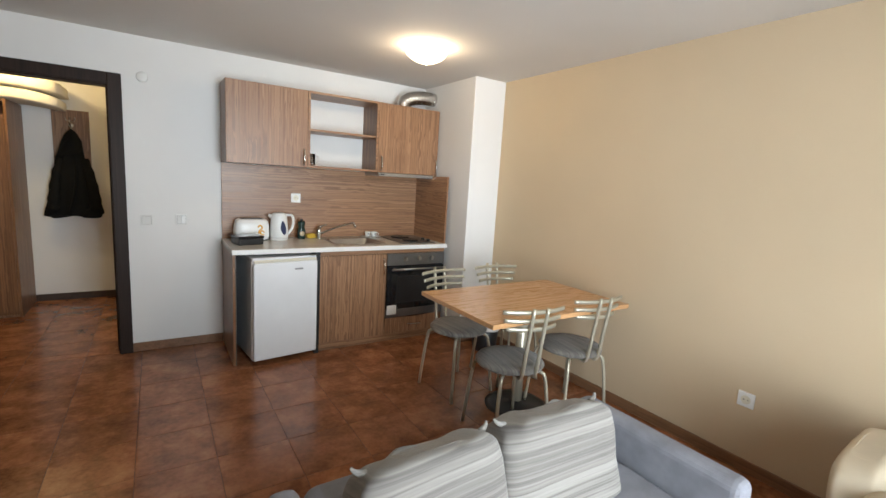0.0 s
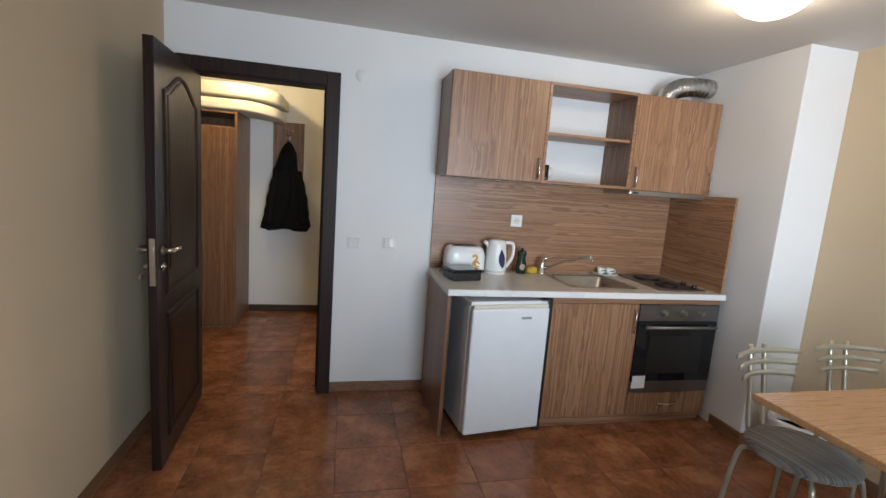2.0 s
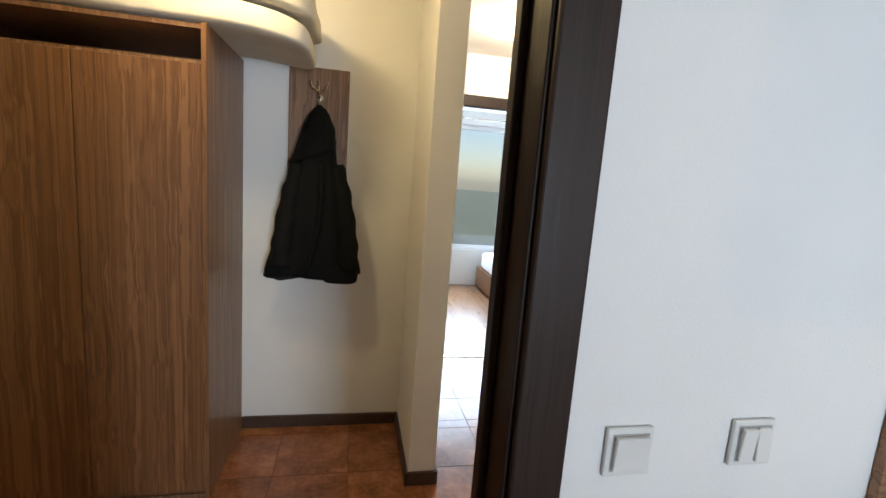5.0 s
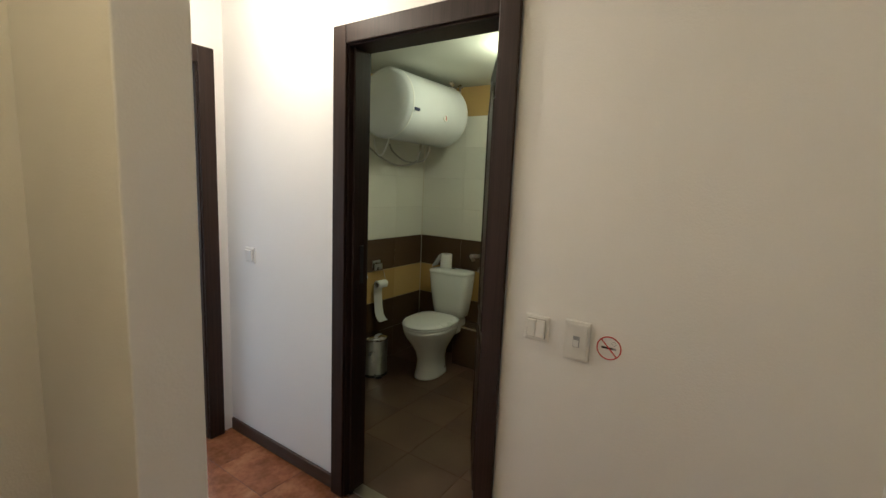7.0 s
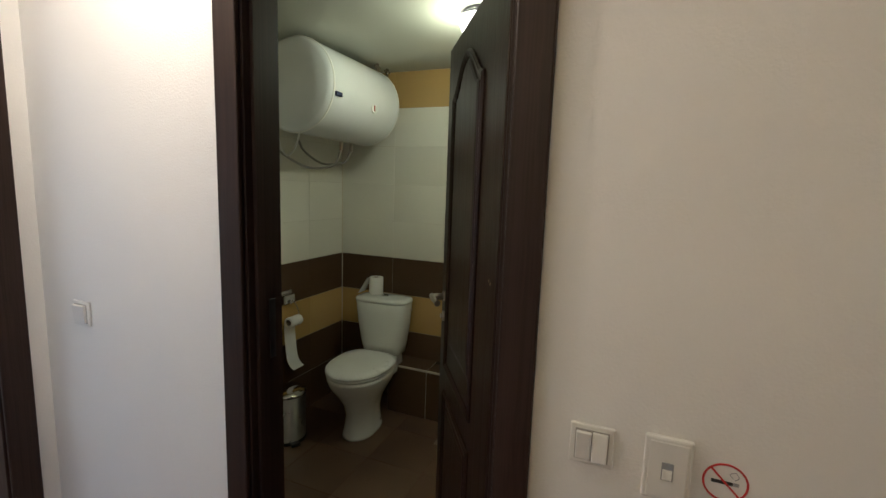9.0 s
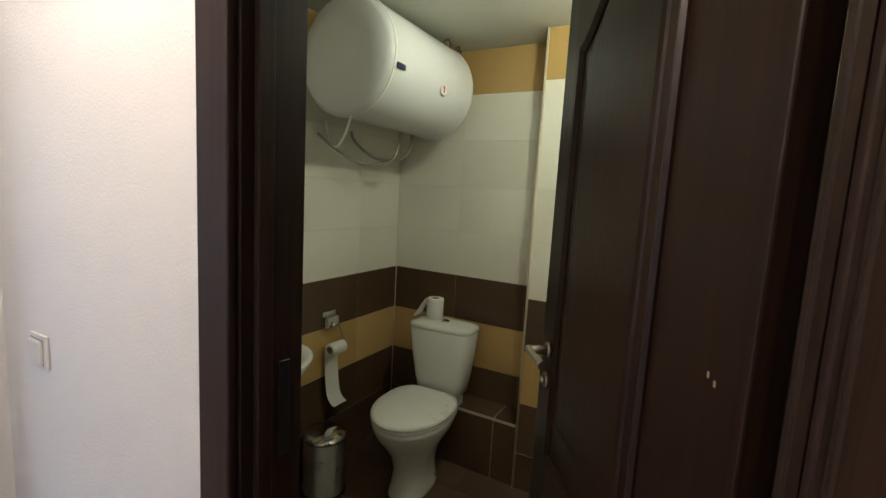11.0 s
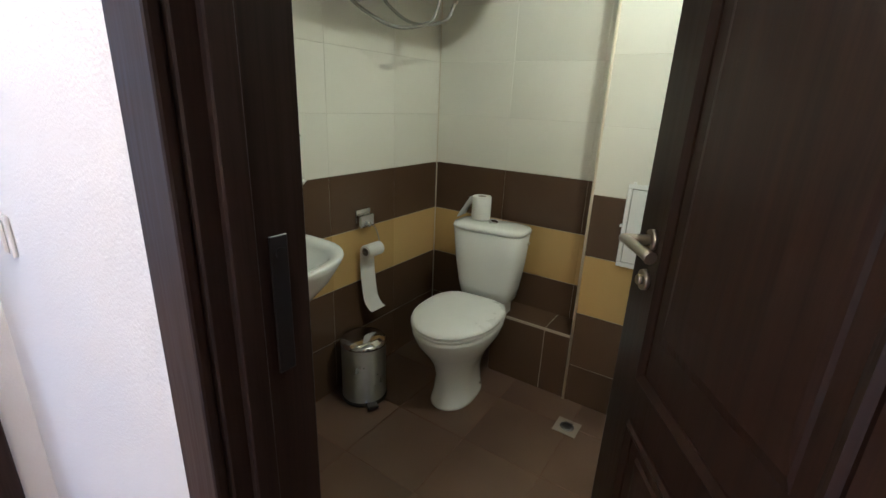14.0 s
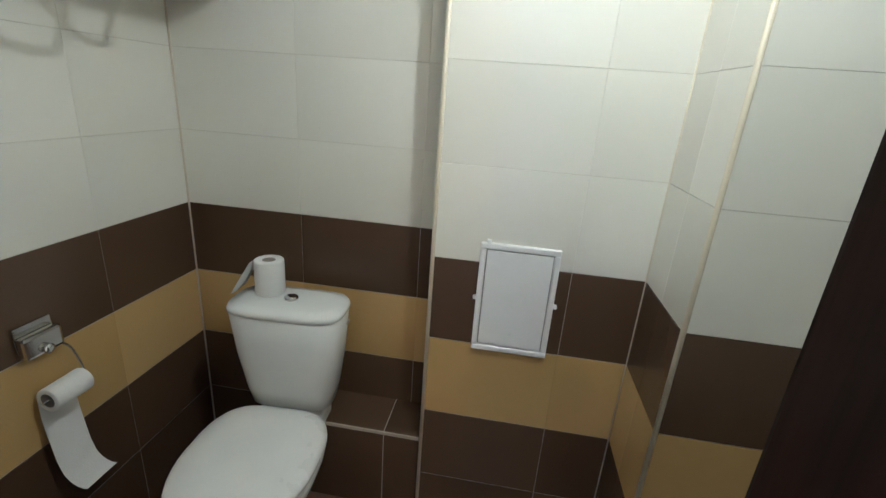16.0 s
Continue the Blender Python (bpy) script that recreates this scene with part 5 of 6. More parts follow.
part("smoke", bm, M["greyprint"], k)
one("junction_cover", lathe_y(B(), [(0.038, 0), (0.038, 0.006), (0.033, 0.009), (0.01, 0.010)], (0, -0.0005, 0), 26), M["switchplastic"], "round white junction cover on the wall", "cover", pose(TW, 0.897, 2.03, 0, 0, -90), group="junction covers")


# ---- bathroom things ----
def super_ring(cx, cy, z, x_front, x_back, half, e=2.3, n=40, sq=0.0):
    """An egg-shaped ring: long towards -x (front), squarer at the back."""
    out = []
    for k in range(n):
        a = 2 * math.pi * k / n
        c, s = math.cos(a), math.sin(a)
        if c < 0:
            x = x_front * abs(c)
            y = half * s
            out.append((cx - x, cy + y, z))
        else:
            out.append((cx + x_back * abs(c) ** (2 / 3.5), cy + half * math.copysign(abs(s) ** (2 / (2 + 1.5 * c)), s), z))
    return out


def toilet():
    t = thing("toilet", "white ceramic close-coupled toilet with closed lid", "toilet", pose(2.35, 2.343, 0, 0, 0, 3))
    rows = [super_ring(0, 0, z, f, k, h) for z, f, k, h in (
        (0.0, 0.135, 0.17, 0.098), (0.012, 0.132, 0.17, 0.096), (0.05, 0.115, 0.165, 0.088), (0.13, 0.105, 0.16, 0.082), (0.20, 0.125, 0.17, 0.098), (0.27, 0.175, 0.19, 0.135),
        (0.33, 0.225, 0.205, 0.168), (0.375, 0.245, 0.21, 0.182), (0.395, 0.247, 0.212, 0.184), (0.398, 0.235, 0.20, 0.172))]
    part("bowl", rings(B(), rows), M["ceramic"], t)
    part("shelf", box(B(), 0.15, 0.38, -0.11, 0.11, 0.27, 0.395, 0.03, 3), M["ceramic"], t)
    rows = [super_ring(0, 0, z, f, k, h) for z, f, k, h in ((0.399, 0.245, 0.205, 0.182), (0.403, 0.250, 0.21, 0.187), (0.412, 0.250, 0.21, 0.187), (0.415, 0.246, 0.206, 0.183))]
    part("seat", rings(B(), rows), M["whiteplastic"], t)
    rows = [super_ring(0, 0, z, f, k, h) for z, f, k, h in ((0.4165, 0.248, 0.208, 0.186), (0.420, 0.252, 0.212, 0.190), (0.430, 0.250, 0.211, 0.188), (0.437, 0.236, 0.20, 0.175), (0.441, 0.18, 0.15, 0.13), (0.442, 0.05, 0.05, 0.04))]
    part("lid", rings(B(), rows), M["whiteplastic"], t, "closed white plastic lid")

    def cist(z, hx, hy, cx):
        return [(cx + hx * math.copysign(abs(math.cos(a)) ** 0.58, math.cos(a)), hy * math.copysign(abs(math.sin(a)) ** 0.42, math.sin(a)), z) for a in (2 * math.pi * k / 44 for k in range(44))]
    part("cistern", rings(B(), [cist(z, hx, hy, cx) for z, hx, hy, cx in ((0.396, 0.055, 0.11, 0.31), (0.41, 0.075, 0.135, 0.31), (0.47, 0.083, 0.148, 0.307), (0.60, 0.092, 0.168, 0.302), (0.745, 0.099, 0.180, 0.297), (0.75, 0.094, 0.174, 0.297))]), M["ceramic"], t)
    part("cistern_lid", rings(B(), [cist(z, hx, hy, 0.297) for z, hx, hy in ((0.7505, 0.098, 0.179), (0.753, 0.102, 0.184), (0.764, 0.102, 0.184), (0.774, 0.097, 0.178), (0.780, 0.07, 0.14), (0.781, 0.01, 0.02))]), M["ceramic"], t)
    part("flush_button", lathe(B(), [(0.022, 0.7805), (0.022, 0.787), (0.018, 0.790), (0.004, 0.790)], 20, (0.297, -0.005, 0)), M["chrome"], t, "round chrome flush button")
    for y in (-0.07, 0.07):
        part("floor_bolt", lathe(B(), [(0.007, 0.0), (0.007, 0.004), (0.002, 0.006)], 10, (0.08, 0, 0)), M["chrome"], t).matrix_basis = pose(0, y * 1.33, 0.055, 90 if y < 0 else -90, 0, 0)
    part("badge", tube(B(), [(0.32, -0.174, 0.70), (0.345, -0.173, 0.70)], 0.007, 8), M["nickel"], t, "small metal badge")
    return t


toilet()
one("cistern_hose", tube(B(), bend([(2.816, 2.60, 0.60), (2.77, 2.60, 0.62), (2.74, 2.60, 0.70), (2.72, 2.575, 0.72), (2.70, 2.54, 0.66), (2.70, 2.525, 0.56), (2.70, 2.50, 0.52)], 6), 0.007, 8), M["hose"], "braided water hose beside the cistern", "hose")
# toilet roll on the cistern with a loose sheet hanging off it
r = thing("spare_toilet_roll", "white toilet roll with loose paper on the cistern", "toilet roll", pose(2.672, 2.437, 0.7815))
part("roll", lathe(B(), [(0.02, 0.0005), (0.044, 0.0005), (0.046, 0.004), (0.046, 0.108), (0.044, 0.112), (0.021, 0.112), (0.020, 0.100), (0.020, 0.03), (0.006, 0.028)], 30), M["paper"], r)
part("core", lathe(B(), [(0.0198, 0.03), (0.0198, 0.1115), (0.0186, 0.1115), (0.0186, 0.03)], 24, caps=False), M["card"], r, "grey card tube")
bm = B()
rows = []
for i in range(9):
    f = i / 8
    rows.append([(-0.01 + (-0.032 + 0.064 * k / 6) * (1 + 0.35 * f), 0.043 + 0.062 * f ** 1.1 + 0.003 * math.sin(k + 3 * f), 0.108 - 0.107 * f + 0.0008) for k in range(7)])
rings(bm, rows, close=False, caps=False)
part("loose_sheet", bm, M["paper"], r)


def basin():
    s = thing("wash_basin", "white ceramic pedestal wash basin", "basin", pose(1.567, 2.80, 0))

    def ring(z, hx, front, inset=0.0, flat=0.0):
        pts, hx, front = [], hx * 0.94, front * 0.94
        for k in range(48):
            a = 2 * math.pi * k / 48
            c, q = math.cos(a), math.sin(a)
            if q <= 0:
                pts.append((hx * math.copysign(abs(c) ** 0.85, c), -0.20 - front * abs(q) ** 0.9, z))
            else:
                pts.append((hx * math.copysign(abs(c) ** 0.4, c), -0.20 + (0.198 - inset) * abs(q) ** 0.5, z))
        return pts
    rows = [ring(0.66, 0.11, 0.10, 0.02), ring(0.70, 0.17, 0.15, 0.01), ring(0.76, 0.225, 0.205), ring(0.815, 0.262, 0.238), ring(0.835, 0.272, 0.248), ring(0.842, 0.270, 0.246), ring(0.843, 0.262, 0.238),
            ring(0.838, 0.238, 0.212, 0.075), ring(0.82, 0.222, 0.196, 0.095), ring(0.77, 0.19, 0.165, 0.105), ring(0.725, 0.12, 0.09, 0.13), ring(0.715, 0.05, 0.03, 0.17)]
    part("bowl", rings(B(), rows), M["ceramic"], s)
    part("pedestal", rings(B(), [[(hx * math.cos(a), -0.17 + hy * math.sin(a), z) for a in (2 * math.pi * k / 32 for k in range(32))] for z, hx, hy in ((0.0, 0.105, 0.115), (0.02, 0.10, 0.11), (0.15, 0.085, 0.095), (0.45, 0.083, 0.095), (0.62, 0.105, 0.11), (0.69, 0.13, 0.12))]), M["ceramic"], s)
    part("drain", lathe(B(), [(0.030, 0.7155), (0.030, 0.719), (0.022, 0.720), (0.012, 0.717), (0.002, 0.717)], 20, (0, -0.20, 0)), M["chrome"], s, "chrome drain")
    part("overflow", lathe_y(B(), [(0.012, 0), (0.012, 0.003), (0.006, 0.003)], (0.0, -0.104, 0.792)), M["black"], s, "dark overflow hole")
    return s


basin()
bt_ = thing("basin_tap", "chrome single lever tap on the wash basin", "tap", pose(1.548, 2.722, 0.842, 0, 0, 12))
part("body", lathe(B(), [(0.028, 0), (0.028, 0.006), (0.024, 0.012), (0.023, 0.085), (0.025, 0.09), (0.022, 0.10)], 22), M["chrome"], bt_)
part("spout", tube(B(), bend([(0, -0.01, 0.045), (0.004, -0.06, 0.055), (0.008, -0.115, 0.048), (0.008, -0.122, 0.036)], 5), 0.0125, 12), M["chrome"], bt_)
bm = B()
box(bm, -0.020, 0.020, -0.055, 0.024, 0.1005, 0.118, 0.007, 3)
part("lever", bm, M["chrome"], bt_)
mr = thing("mirror", "clear wall mirror with a wavy edge above the basin", "mirror")
edge = [(1.745 + 0.018 * math.sin(z * 14), z) for z in [1.235 + 0.05 * k for k in range(15)]]
loop = [(1.22, 1.235)] + edge + [(1.22, 1.935)]
bm = B()
rings(bm, [[(p[0], BN - 0.0015, p[1]) for p in loop], [(p[0], BN - 0.007, p[1]) for p in loop], [((p[0] - 1.48) * 0.96 + 1.48, BN - 0.0085, (p[1] - 1.585) * 0.97 + 1.585) for p in loop]], smooth=False)
part("glass", bm, M["mirror"], mr)
sh = thing("glass_shelf", "green edged glass shelf with chrome rail", "shelf")
part("plate", box(B(), 1.25, 1.822, 2.685, BN - 0.003, 1.185, 1.192, 0.002, 1), M["shelfglass"], sh)
bm = B()
tube(bm, bend([(1.27, BN - 0.006, 1.222), (1.27, 2.71, 1.222), (1.275, 2.698, 1.222)], 3) + bend([(1.29, 2.695, 1.222), (1.78, 2.695, 1.222), (1.798, 2.70, 1.222), (1.802, 2.715, 1.222), (1.802, BN - 0.006, 1.222)], 4), 0.004, 8)
part("rail", bm, M["chrome"], sh)
for x in (1.29, 1.55, 1.79):
    part("rail_post", tube(B(), [(x, 2.697, 1.1925), (x, 2.697, 1.222)], 0.004, 8), M["chrome"], sh)
for x in (1.33, 1.74):
    part("bracket", box(B(), x - 0.012, x + 0.012, BN - 0.04, BN - 0.002, 1.170, 1.1845, 0.004), M["chrome"], sh)
bt = thing("bottle", "white toiletry bottle with blue cap on the shelf", "bottle", pose(1.545, 2.745, 1.1925))
part("body", lathe(B(), [(0.024, 0), (0.026, 0.006), (0.025, 0.05), (0.012, 0.062)], 18, sy=0.7), M["whiteplastic"], bt)
part("cap", lathe(B(), [(0.013, 0.062), (0.013, 0.082), (0.008, 0.085)], 14), M["navy"], bt, "dark blue cap")
one("soap_bar", pillow(B(), 0.085, 0.05, 0.022, 0.5, 12, c=(0, 0, 0.0115)), M["paper"], "small white wrapped soap on the shelf", "soap", pose(1.66, 2.745, 1.1925, 0, 0, 8))
sd = thing("soap_dish", "milky white soap dish on a chrome bracket", "soap dish", pose(1.795, 2.81, 1.02))
part("bracket", tube(B(), bend([(-0.02, -0.002, -0.02), (-0.02, -0.03, -0.02), (-0.01, -0.06, -0.012)], 4), 0.008, 10), M["chrome"], sd)
part("dish", lathe(B(), [(0.02, -0.012), (0.05, -0.006), (0.063, 0.012), (0.060, 0.012), (0.045, -0.001), (0.004, -0.004)], 28, (0, -0.075, 0), 1.1, 0.85), M["switchplastic"], sd)
part("ring", tube(B(), [(0.056 * math.cos(a), -0.075 + 0.044 * math.sin(a), -0.002) for a in (2 * math.pi * k / 24 for k in range(25))], 0.0035, 6), M["chrome"], sd)

ph = thing("paper_holder", "chrome toilet paper holder on the tiles", "paper holder", pose(2.237, BN, 0.787))
part("plate", box(B(), -0.045, 0.045, -0.010, -0.0015, -0.005, 0.058, 0.003), M["chrome"], ph)
part("flap", box(B(), -0.047, 0.047, -0.035, -0.0105, -0.022, 0.036, 0.008), M["chrome"], ph)
part("boss", lathe_y(B(), [(0.012, 0), (0.012, 0.01), (0.005, 0.014)], (0, -0.0355, -0.008)), M["chrome"], ph)
part("wire", tube(B(), bend([(0.045, -0.02, -0.02), (0.062, -0.03, -0.05), (0.060, -0.055, -0.118), (0.04, -0.058, -0.125), (-0.055, -0.058, -0.125)], 5), 0.003, 8), M["chrome"], ph)
rl = thing("toilet_roll", "almost used toilet roll with a long hanging strip", "toilet roll", pose(2.240, BN - 0.058, 0.662))
rl_prof = [(0.019, -0.048), (0.030, -0.048), (0.031, -0.046), (0.031, 0.046), (0.030, 0.048), (0.019, 0.048)]
part("roll", rings(B(), [[(z, r_ * math.cos(a), r_ * math.sin(a)) for a in (2 * math.pi * k / 26 for k in range(26))] for r_, z in rl_prof], caps=False), M["paper"], rl)
part("core", rings(B(), [[(z, r_ * math.cos(a), r_ * math.sin(a)) for a in (2 * math.pi * k / 22 for k in range(22))] for r_, z in ((0.0188, -0.0475), (0.0188, 0.0475), (0.0176, 0.0475), (0.0176, -0.0475))], caps=False), M["card"], rl, "grey card tube")
bm = B()
rows = []
for i in range(25):
    f = i / 24
    curl = max(0.0, f - 0.72)
    rows.append([(x + 0.10 * max(0, f - 0.55) ** 1.5, 0.0315 - 0.012 * f + 0.004 * math.sin(7 * f) - curl * 0.12, 0.005 - 0.350 * f + curl * curl * 0.5) for x in (-0.047, -0.024, 0.0, 0.024, 0.047)])
rings(bm, rows, close=False, caps=False)
part("strip", bm, M["paper"], rl)

pb = thing("pedal_bin", "small brushed steel pedal bin", "bin", pose(2.10, 2.682, 0, 0, 0, -30))
part("body", lathe(B(), [(0.100, 0.0), (0.102, 0.012), (0.100, 0.014), (0.100, 0.275), (0.096, 0.278)], 36), M["steel"], pb)
part("base_ring", lathe(B(), [(0.104, 0.0), (0.105, 0.014), (0.101, 0.018)], 36, caps=False), M["black"], pb)
part("lid", lathe(B(), [(0.103, 0.279), (0.104, 0.288), (0.096, 0.298), (0.055, 0.307), (0.01, 0.310)], 36), M["chrome"], pb)
part("pedal", box(B(), -0.025, 0.025, -0.138, -0.100, 0.006, 0.022, 0.004), M["black"], pb)

hp = thing("access_hatch", "white plastic access hatch on the tiled shaft", "hatch", pose(COLX, 1.665, 0.878, 0, 0, -90))
fr_ = B()
for a in ((-0.110, 0.110, 0.150, 0.168), (-0.110, 0.110, -0.168, -0.150), (-0.110, -0.094, -0.150, 0.150), (0.094, 0.110, -0.150, 0.150)):
    box(fr_, a[0], a[1], -0.013, -0.001, a[2], a[3], 0.003, 1)
part("hatch_frame", fr_, M["whiteplastic"], hp)
part("backing", box(B(), -0.0935, 0.0935, -0.004, -0.0012, -0.1495, 0.1495), M["switchgap"], hp)
part("flap", box(B(), -0.0905, 0.0905, -0.0115, -0.0045, -0.1465, 0.1465, 0.001, 1), M["whiteplastic"], hp)
for x, z in ((-0.113, 0.0), (0.113, 0.0), (-0.088, 0.171)):
    part("clip", box(B(), x - 0.006, x + 0.006, -0.014, -0.002, z - 0.006, z + 0.006, 0.002, 1), M["whiteplastic"], hp)


def water_heater():
    h = thing("water_heater", "white horizontal electric water heater on the wall", "water heater", pose(2.275, 2.48, 1.965))
    prof = [(0.02, -0.365), (0.14, -0.362), (0.205, -0.350), (0.222, -0.335), (0.226, -0.31), (0.226, 0.31), (0.222, 0.335), (0.205, 0.350), (0.14, 0.362), (0.02, 0.365)]
    part("tank", rings(B(), [[(z, q * math.cos(a), q * math.sin(a)) for a in (2 * math.pi * k / 56 for k in range(56))] for q, z in prof]), M["enamel"], h)
    for z in (-0.318, 0.318):
        part("band", rings(B(), [[(x, q * math.cos(a), q * math.sin(a)) for a in (2 * math.pi * k / 56 for k in range(56))] for q, x in ((0.226, z - 0.006), (0.2285, z - 0.004), (0.2285, z + 0.004), (0.226, z + 0.006))], caps=False), M["whiteplastic"], h)
    part("badge", box(B(), -0.305, -0.255, -0.2285, -0.222, -0.055, -0.035, 0.001, 1), M["navy"], h, "small dark blue badge")
    part("thermometer", lathe_y(B(), [(0.027, 0), (0.027, 0.006), (0.022, 0.007), (0.021, 0.004), (0.003, 0.004)], (0.05, -0.217, -0.055)), M["whiteplastic"], h, "round white thermometer dial")
    part("needle", box(B(), 0.047, 0.053, -0.2245, -0.2225, -0.07, -0.04), M["red"], h)
    for x in (-0.2, 0.2):
        part("bracket", box(B(), x - 0.02, x + 0.02, 0.20, 0.318, -0.05, 0.10), M["steel"], h)
    for x in (0.10, 0.20):
        part("outlet", tube(B(), [(x, 0.03, -0.225), (x, 0.03, -0.275)], 0.011, 10), M["nickel"], h)
    part("hose", tube(B(), bend([(0.10, 0.03, -0.27), (0.06, 0.05, -0.36), (-0.02, 0.15, -0.385), (-0.10, 0.25, -0.33), (-0.16, 0.31, -0.26)], 6), 0.007, 8), M["hose"], h)
    part("hose", tube(B(), bend([(0.20, 0.03, -0.27), (0.17, 0.06, -0.34), (0.12, 0.18, -0.35), (0.08, 0.28, -0.28), (0.07, 0.312, -0.22)], 6), 0.007, 8), M["hose"], h)
    part("cable", tube(B(), bend([(-0.33, -0.05, -0.18), (-0.30, 0.02, -0.29), (-0.22, 0.14, -0.33), (-0.14, 0.26, -0.28), (-0.10, 0.313, -0.2)], 6), 0.005, 8), M["whiteplastic"], h)
    return h


water_heater()
pv = thing("ceiling_pipes", "pale pipes with brass valves under the ceiling", "pipes", pose(2.70, 2.42, BCEIL))
for x in (-0.08, 0.04):
    part("valve", tube(tube(B(), [(x, 0, 0), (x, 0, -0.05)], 0.010, 10), [(x - 0.03, 0, -0.018), (x + 0.03, 0, -0.018)], 0.008, 8), M["nickel"], pv)
part("pipe", tube(B(), bend([(0.04, 0, -0.05), (0.03, 0.01, -0.09), (0.0, 0.06, -0.14), (-0.03, 0.10, -0.20)], 5), 0.012, 10), M["pipe"], pv)
part("pipe", tube(B(), bend([(-0.08, 0, -0.05), (-0.10, 0.03, -0.075), (-0.14, 0.08, -0.09)], 5), 0.012, 10), M["pipe"], pv)

bl = thing("bathroom_lamp", "lit glass cone lamp on the bathroom ceiling", "lamp", pose(2.03, 1.57, BCEIL))
part("mount", lathe(B(), [(0.075, -0.0005), (0.075, -0.02), (0.06, -0.03)], 26), M["darksteel"], bl, "dark metal mount")
s_ = part("shade", lathe(B(), [(0.095, -0.031), (0.098, -0.036), (0.075, -0.085), (0.045, -0.125), (0.015, -0.14)], 28), M["bathshade"], bl, "lit frosted glass cone")
s_.visible_shadow = False
dn = thing("floor_drain", "square metal floor drain", "drain", pose(2.45, 1.825, 0.0005))
part("plate", box(B(), -0.05, 0.05, -0.05, 0.05, 0.0, 0.003, 0.001, 1), M["card"], dn)
part("grate", lathe(B(), [(0.030, 0.003), (0.030, 0.005), (0.01, 0.0055)], 20), M["darksteel"], dn)
for a in range(5):
    part("slot", box(B(), -0.024 + 0.011 * a, -0.020 + 0.011 * a, -0.018, 0.018, 0.0052, 0.0062), M["black"], dn)

# ---- bedroom things ----
bd = thing("bed", "bed with white linen and wooden base", "bed", pose(1.85, 4.55, 0))
part("base", box(B(), -0.45, 1.40, -0.75, 0.72, 0.04, 0.30, 0.006), M["ward"], bd)
bm = B()
pillow(bm, 1.84, 1.46, 0.22, 0.22, 26, 0.012, 1)
part("mattress", bm, M["bedding"], bd).matrix_basis = pose(0.475, -0.015, 0.405)
for y in (-0.36, 0.33):
    bm = B()
    pillow(bm, 0.42, 0.62, 0.16, 0.5, 20, 0.015, y)
    one("pillow", bm, M["bedding"], "white pillow on the bed", "pillow", pose(2.98, 4.53 + y, 0.585), group="bed pillows")
for x0, x1 in ((1.85, 1.98),):
    bm = B()
    n = 48
    rows = [[(x0 + (x1 - x0) * k / n, 5.20 + 0.028 * math.sin(k * 1.3) + 0.004 * math.sin(z * 3 + k), z) for k in range(n + 1)] + [(x0 + (x1 - x0) * k / n, 5.215 + 0.028 * math.sin(k * 1.3), z) for k in range(n, -1, -1)] for z in (0.9, 1.3, 1.8, 2.25)]
    one("curtain", rings(bm, rows), M["curtain"], "dark red curtain at the bedroom window", "curtain", group="bedroom curtains")
one("curtain_rail", tube(tube(tube(B(), [(0.7, 5.22, 2.255), (2.8, 5.22, 2.255)], 0.010, 10), [(0.72, 5.22, 2.255), (0.72, 5.40, 2.255)], 0.006, 8), [(2.78, 5.22, 2.255), (2.78, 5.40, 2.255)], 0.006, 8), M["nickel"], "metal curtain rail over the window", "curtain rail")

# ---- tiles: floors and bathroom walls ----
TILES = {}


def tile(parent, dims, at, material, axis, name="tile", chamfer=0.001):
    """One tile, sharing its mesh with all tiles of its size. axis: the way its face looks."""
    key = (round(dims[0], 4), round(dims[1], 4), material.name, axis)
    if key not in TILES:
        w, h, t = dims[0] / 2, dims[1] / 2, 0.011
        lo = [(-w, -h, 0), (w, -h, 0), (w, h, 0), (-w, h, 0)]
        mid = [(x, y, t - chamfer) for x, y, _ in lo]
        top = [(math.copysign(abs(x) - chamfer, x), math.copysign(abs(y) - chamfer, y), t) for x, y, _ in lo]
        pts = lo + mid + top
        turn = {"z": lambda p: p, "-x": lambda p: (-p[2], -p[0], p[1]), "-y": lambda p: (p[0], -p[2], p[1]), "+y": lambda p: (-p[0], p[2], p[1])}[axis]
        faces = [(8, 9, 10, 11)] + [(a + i, a + (i + 1) % 4, a + 4 + (i + 1) % 4, a + 4 + i) for a in (0, 4) for i in range(4)]
        me = bpy.data.meshes.new(name)
        me.from_pydata([turn(p) for p in pts], [], faces)
        me.materials.append(material)
        TILES[key] = me
    ob = new(name, TILES[key])
    ob.parent = parent
    ob.location = at
    return ob


def cuts(a, b, joint, pitch):
    """The stretches between a and b, cut at joint + k * pitch."""
    k = math.ceil((a - joint) / pitch - 1e-6)
    edges = [a]
    while joint + k * pitch < b - 0.004:
        if joint + k * pitch > a + 0.004:
            edges.append(joint + k * pitch)
        k += 1
    return list(zip(edges, edges[1:] + [b]))


floor = bpy.data.objects["floor"]
G = 0.0028


def lay(x0, x1, y0, y1, material, jx, jy, pitch):
    for xa, xb in cuts(x0, x1, jx, pitch):
        for ya, yb in cuts(y0, y1, jy, pitch):
            if xb - xa > 0.012 and yb - ya > 0.012:
                tile(floor, (xb - xa - G, yb - ya - G), ((xa + xb) / 2, (ya + yb) / 2, -0.0112), material, "z")


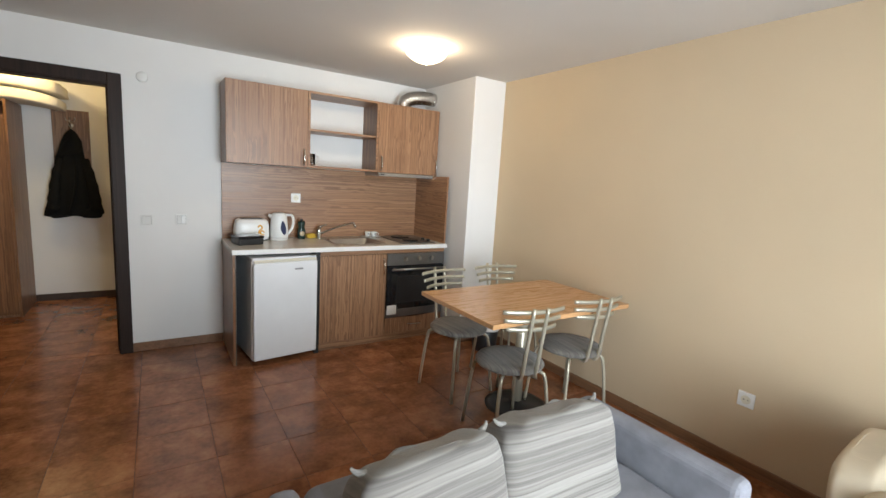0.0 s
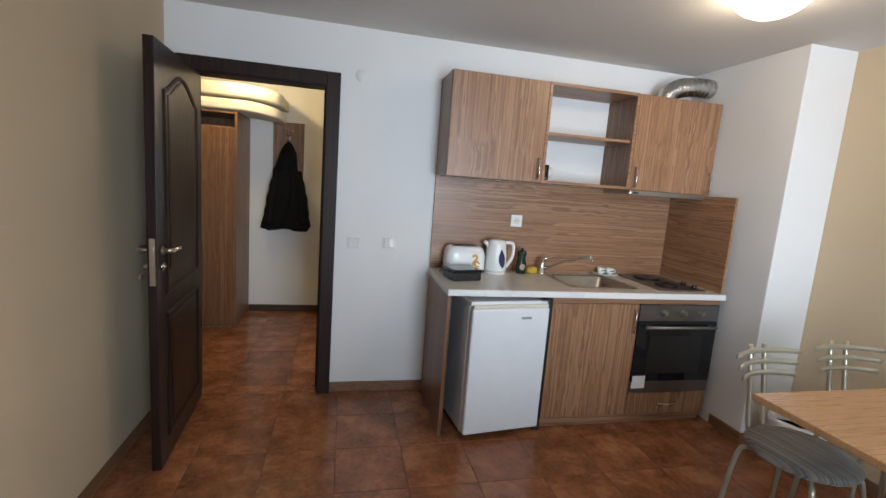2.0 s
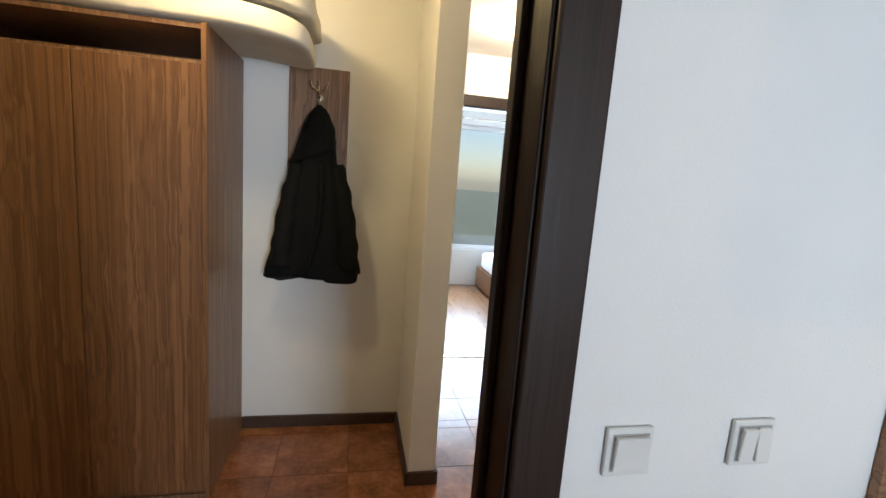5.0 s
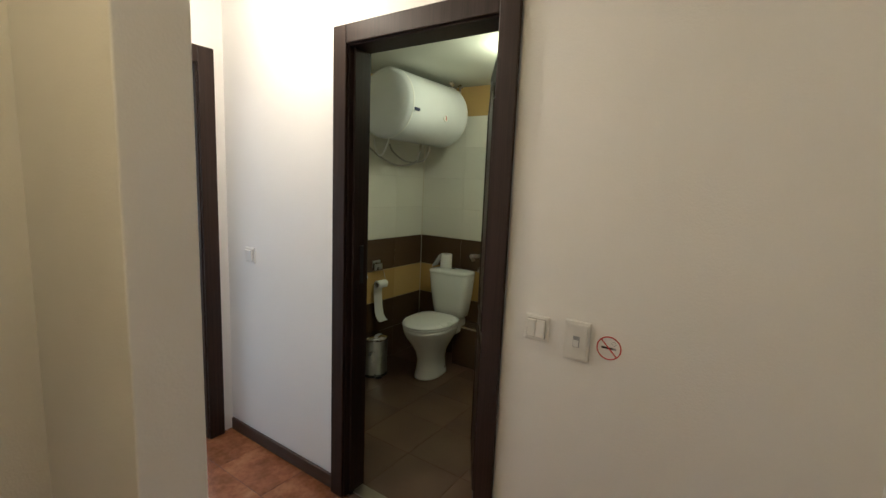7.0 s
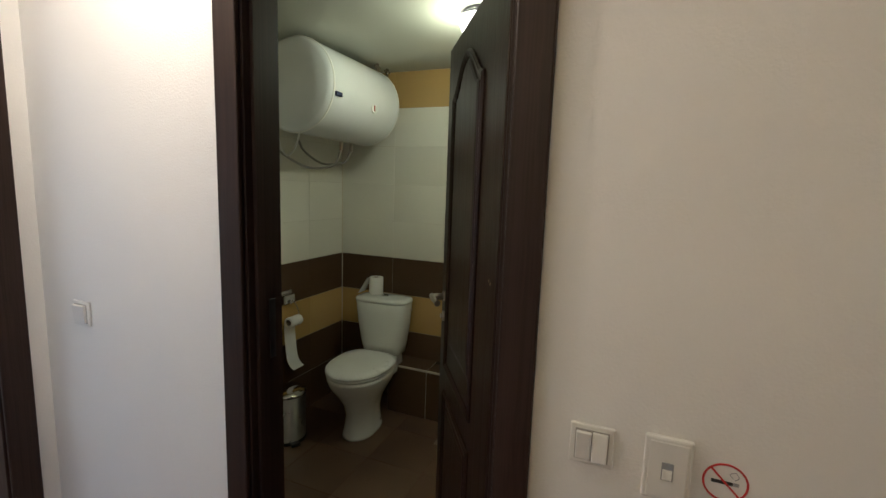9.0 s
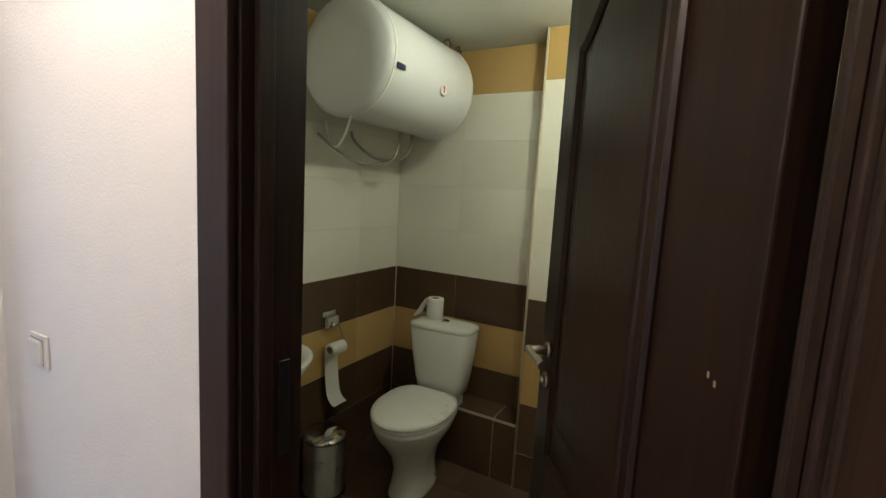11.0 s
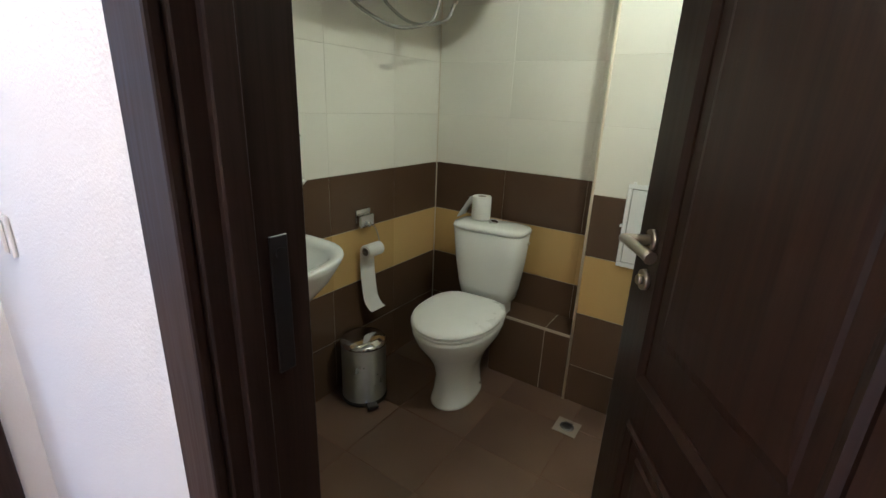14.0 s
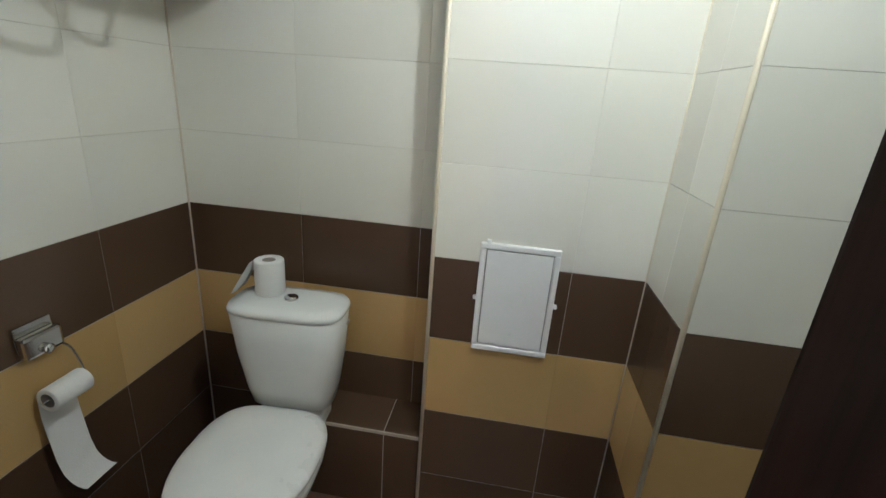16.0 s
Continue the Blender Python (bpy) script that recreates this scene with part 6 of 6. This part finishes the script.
lay(WX, EX, -5.4, 0.0, M["terra"], 0.075, 0.38, 0.352)
lay(-0.85, -0.035, 0.0, 0.12, M["terra"], 0.075, 0.38, 0.352)
lay(-2.1, TW, 0.12, 1.87, M["terra"], 0.075, 0.38, 0.352)
lay(0.0, TW, 1.87, 2.84, M["terra"], 0.075, 0.38, 0.352)
lay(TW, BE, 0.14, BN, M["tfloor"], 2.46, 2.152, 0.335)

SHAFT = [(0.0, "tbrown"), (0.19, "tbrown"), (0.452, "tbeige"), (0.72, "tbrown"), (0.983, "twhite"), (1.252, "twhite"), (1.507, "twhite"), (1.756, "twhite"), (2.0, "tbeige")]
ROWS = [(0.0, "tbrown"), (0.252, "tbrown"), (0.504, "tbeige"), (0.756, "tbrown"), (1.008, "twhite"), (1.256, "twhite"), (1.506, "twhite"), (1.756, "twhite"), (2.0, "tbeige")]


def wall_tiles(parent, axis, a0, a1, plane, joint, pitch=0.412, courses=ROWS):
    tops = [z for z, _ in courses[1:]] + [BCEIL]
    for (z0, mat_), z1 in zip(courses, tops):
        if z1 - z0 < 0.02:
            continue
        for p, q in cuts(a0, a1, joint, pitch):
            if q - p < 0.012:
                continue
            g = 0.0026 if mat_ != "twhite" else 0.0006
            c, zc = (p + q) / 2, (z0 + z1) / 2
            at = (plane, c, zc) if axis == "-x" else (c, plane, zc)
            tile(parent, (q - p - (0.0016 if mat_ == "tbrown" else 0.0001), z1 - z0 - g), at, M[mat_], axis)


O = bpy.data.objects
wall_tiles(O["wall_bath_north"], "-y", TW + 0.105, BE, BN + 0.0118, 2.463)
wall_tiles(O["wall_bath_east"], "-x", 1.91, BN, BE + 0.0118, 2.397)
wall_tiles(O["pipe_shaft"], "-x", 1.322, 1.906, COLX + 0.0118, 1.518, courses=SHAFT)
wall_tiles(O["pipe_shaft"], "+y", COLX + 0.004, BE, 1.9000, 2.73)
wall_tiles(O["wall_shower_end"], "+y", 2.358, COLX, 1.3122, 2.50, courses=SHAFT)
wall_tiles(O["wall_shower_end"], "-x", 0.14, 1.318, 2.365 - 0.0002, 1.07, courses=SHAFT)
# corner beads
for x, y, zt in ((COLX + 0.001, 1.910, BCEIL), (2.356, 1.321, BCEIL)):
    setting("trim", tube(B(), [(x, y, 0), (x, y, zt)], 0.006, 10), M["bead"], "cream plastic corner bead on the tiles", "trim")
setting("trim", tube(B(), [(BE - 0.002, BN - 0.002, 0), (BE - 0.002, BN - 0.002, BCEIL)], 0.003, 6), M["bead"], "pale grout line in the tiled corner", "trim")
setting("trim", tube(B(), [(COLX - 0.001, 1.323, 0), (COLX - 0.001, 1.323, BCEIL)], 0.003, 6), M["bead"], "pale grout line in the tiled corner", "trim")
# low tiled ledge behind the toilet
ledge = setting("ledge", box(B(), 2.643, BE, 1.9115, 2.32, 0.0, 0.3268), M["wgrout"], "low brown tiled ledge behind the toilet", "ledge")
for p, q in cuts(1.912, 2.32, 2.04, 0.412):
    tile(ledge, (q - p - 0.003, 0.314), (2.6518, (p + q) / 2, 0.158), M["tbrown"], "-x")
    tile(ledge, (BE - 2.645 - 0.003, q - p - 0.003), ((BE + 2.645) / 2, (p + q) / 2, 0.3182), M["tbrown"], "z")
setting("trim", box(B(), 2.640, 2.646, 1.914, 2.318, 0.3155, 0.3292, 0.002, 1), M["wgrout"], "pale grout line along the ledge edge", "trim")
setting("threshold", box(B(), TW + 0.03, TW + 0.10, 1.163, 1.831, 0.0002, 0.006, 0.002, 1), M["nickel"], "flat metal threshold strip in the bathroom doorway", "threshold")
setting("threshold", box(B(), 0.202, 0.868, 2.82, 2.86, 0.0002, 0.006, 0.002, 1), M["nickel"], "flat metal threshold strip in the bedroom doorway", "threshold")
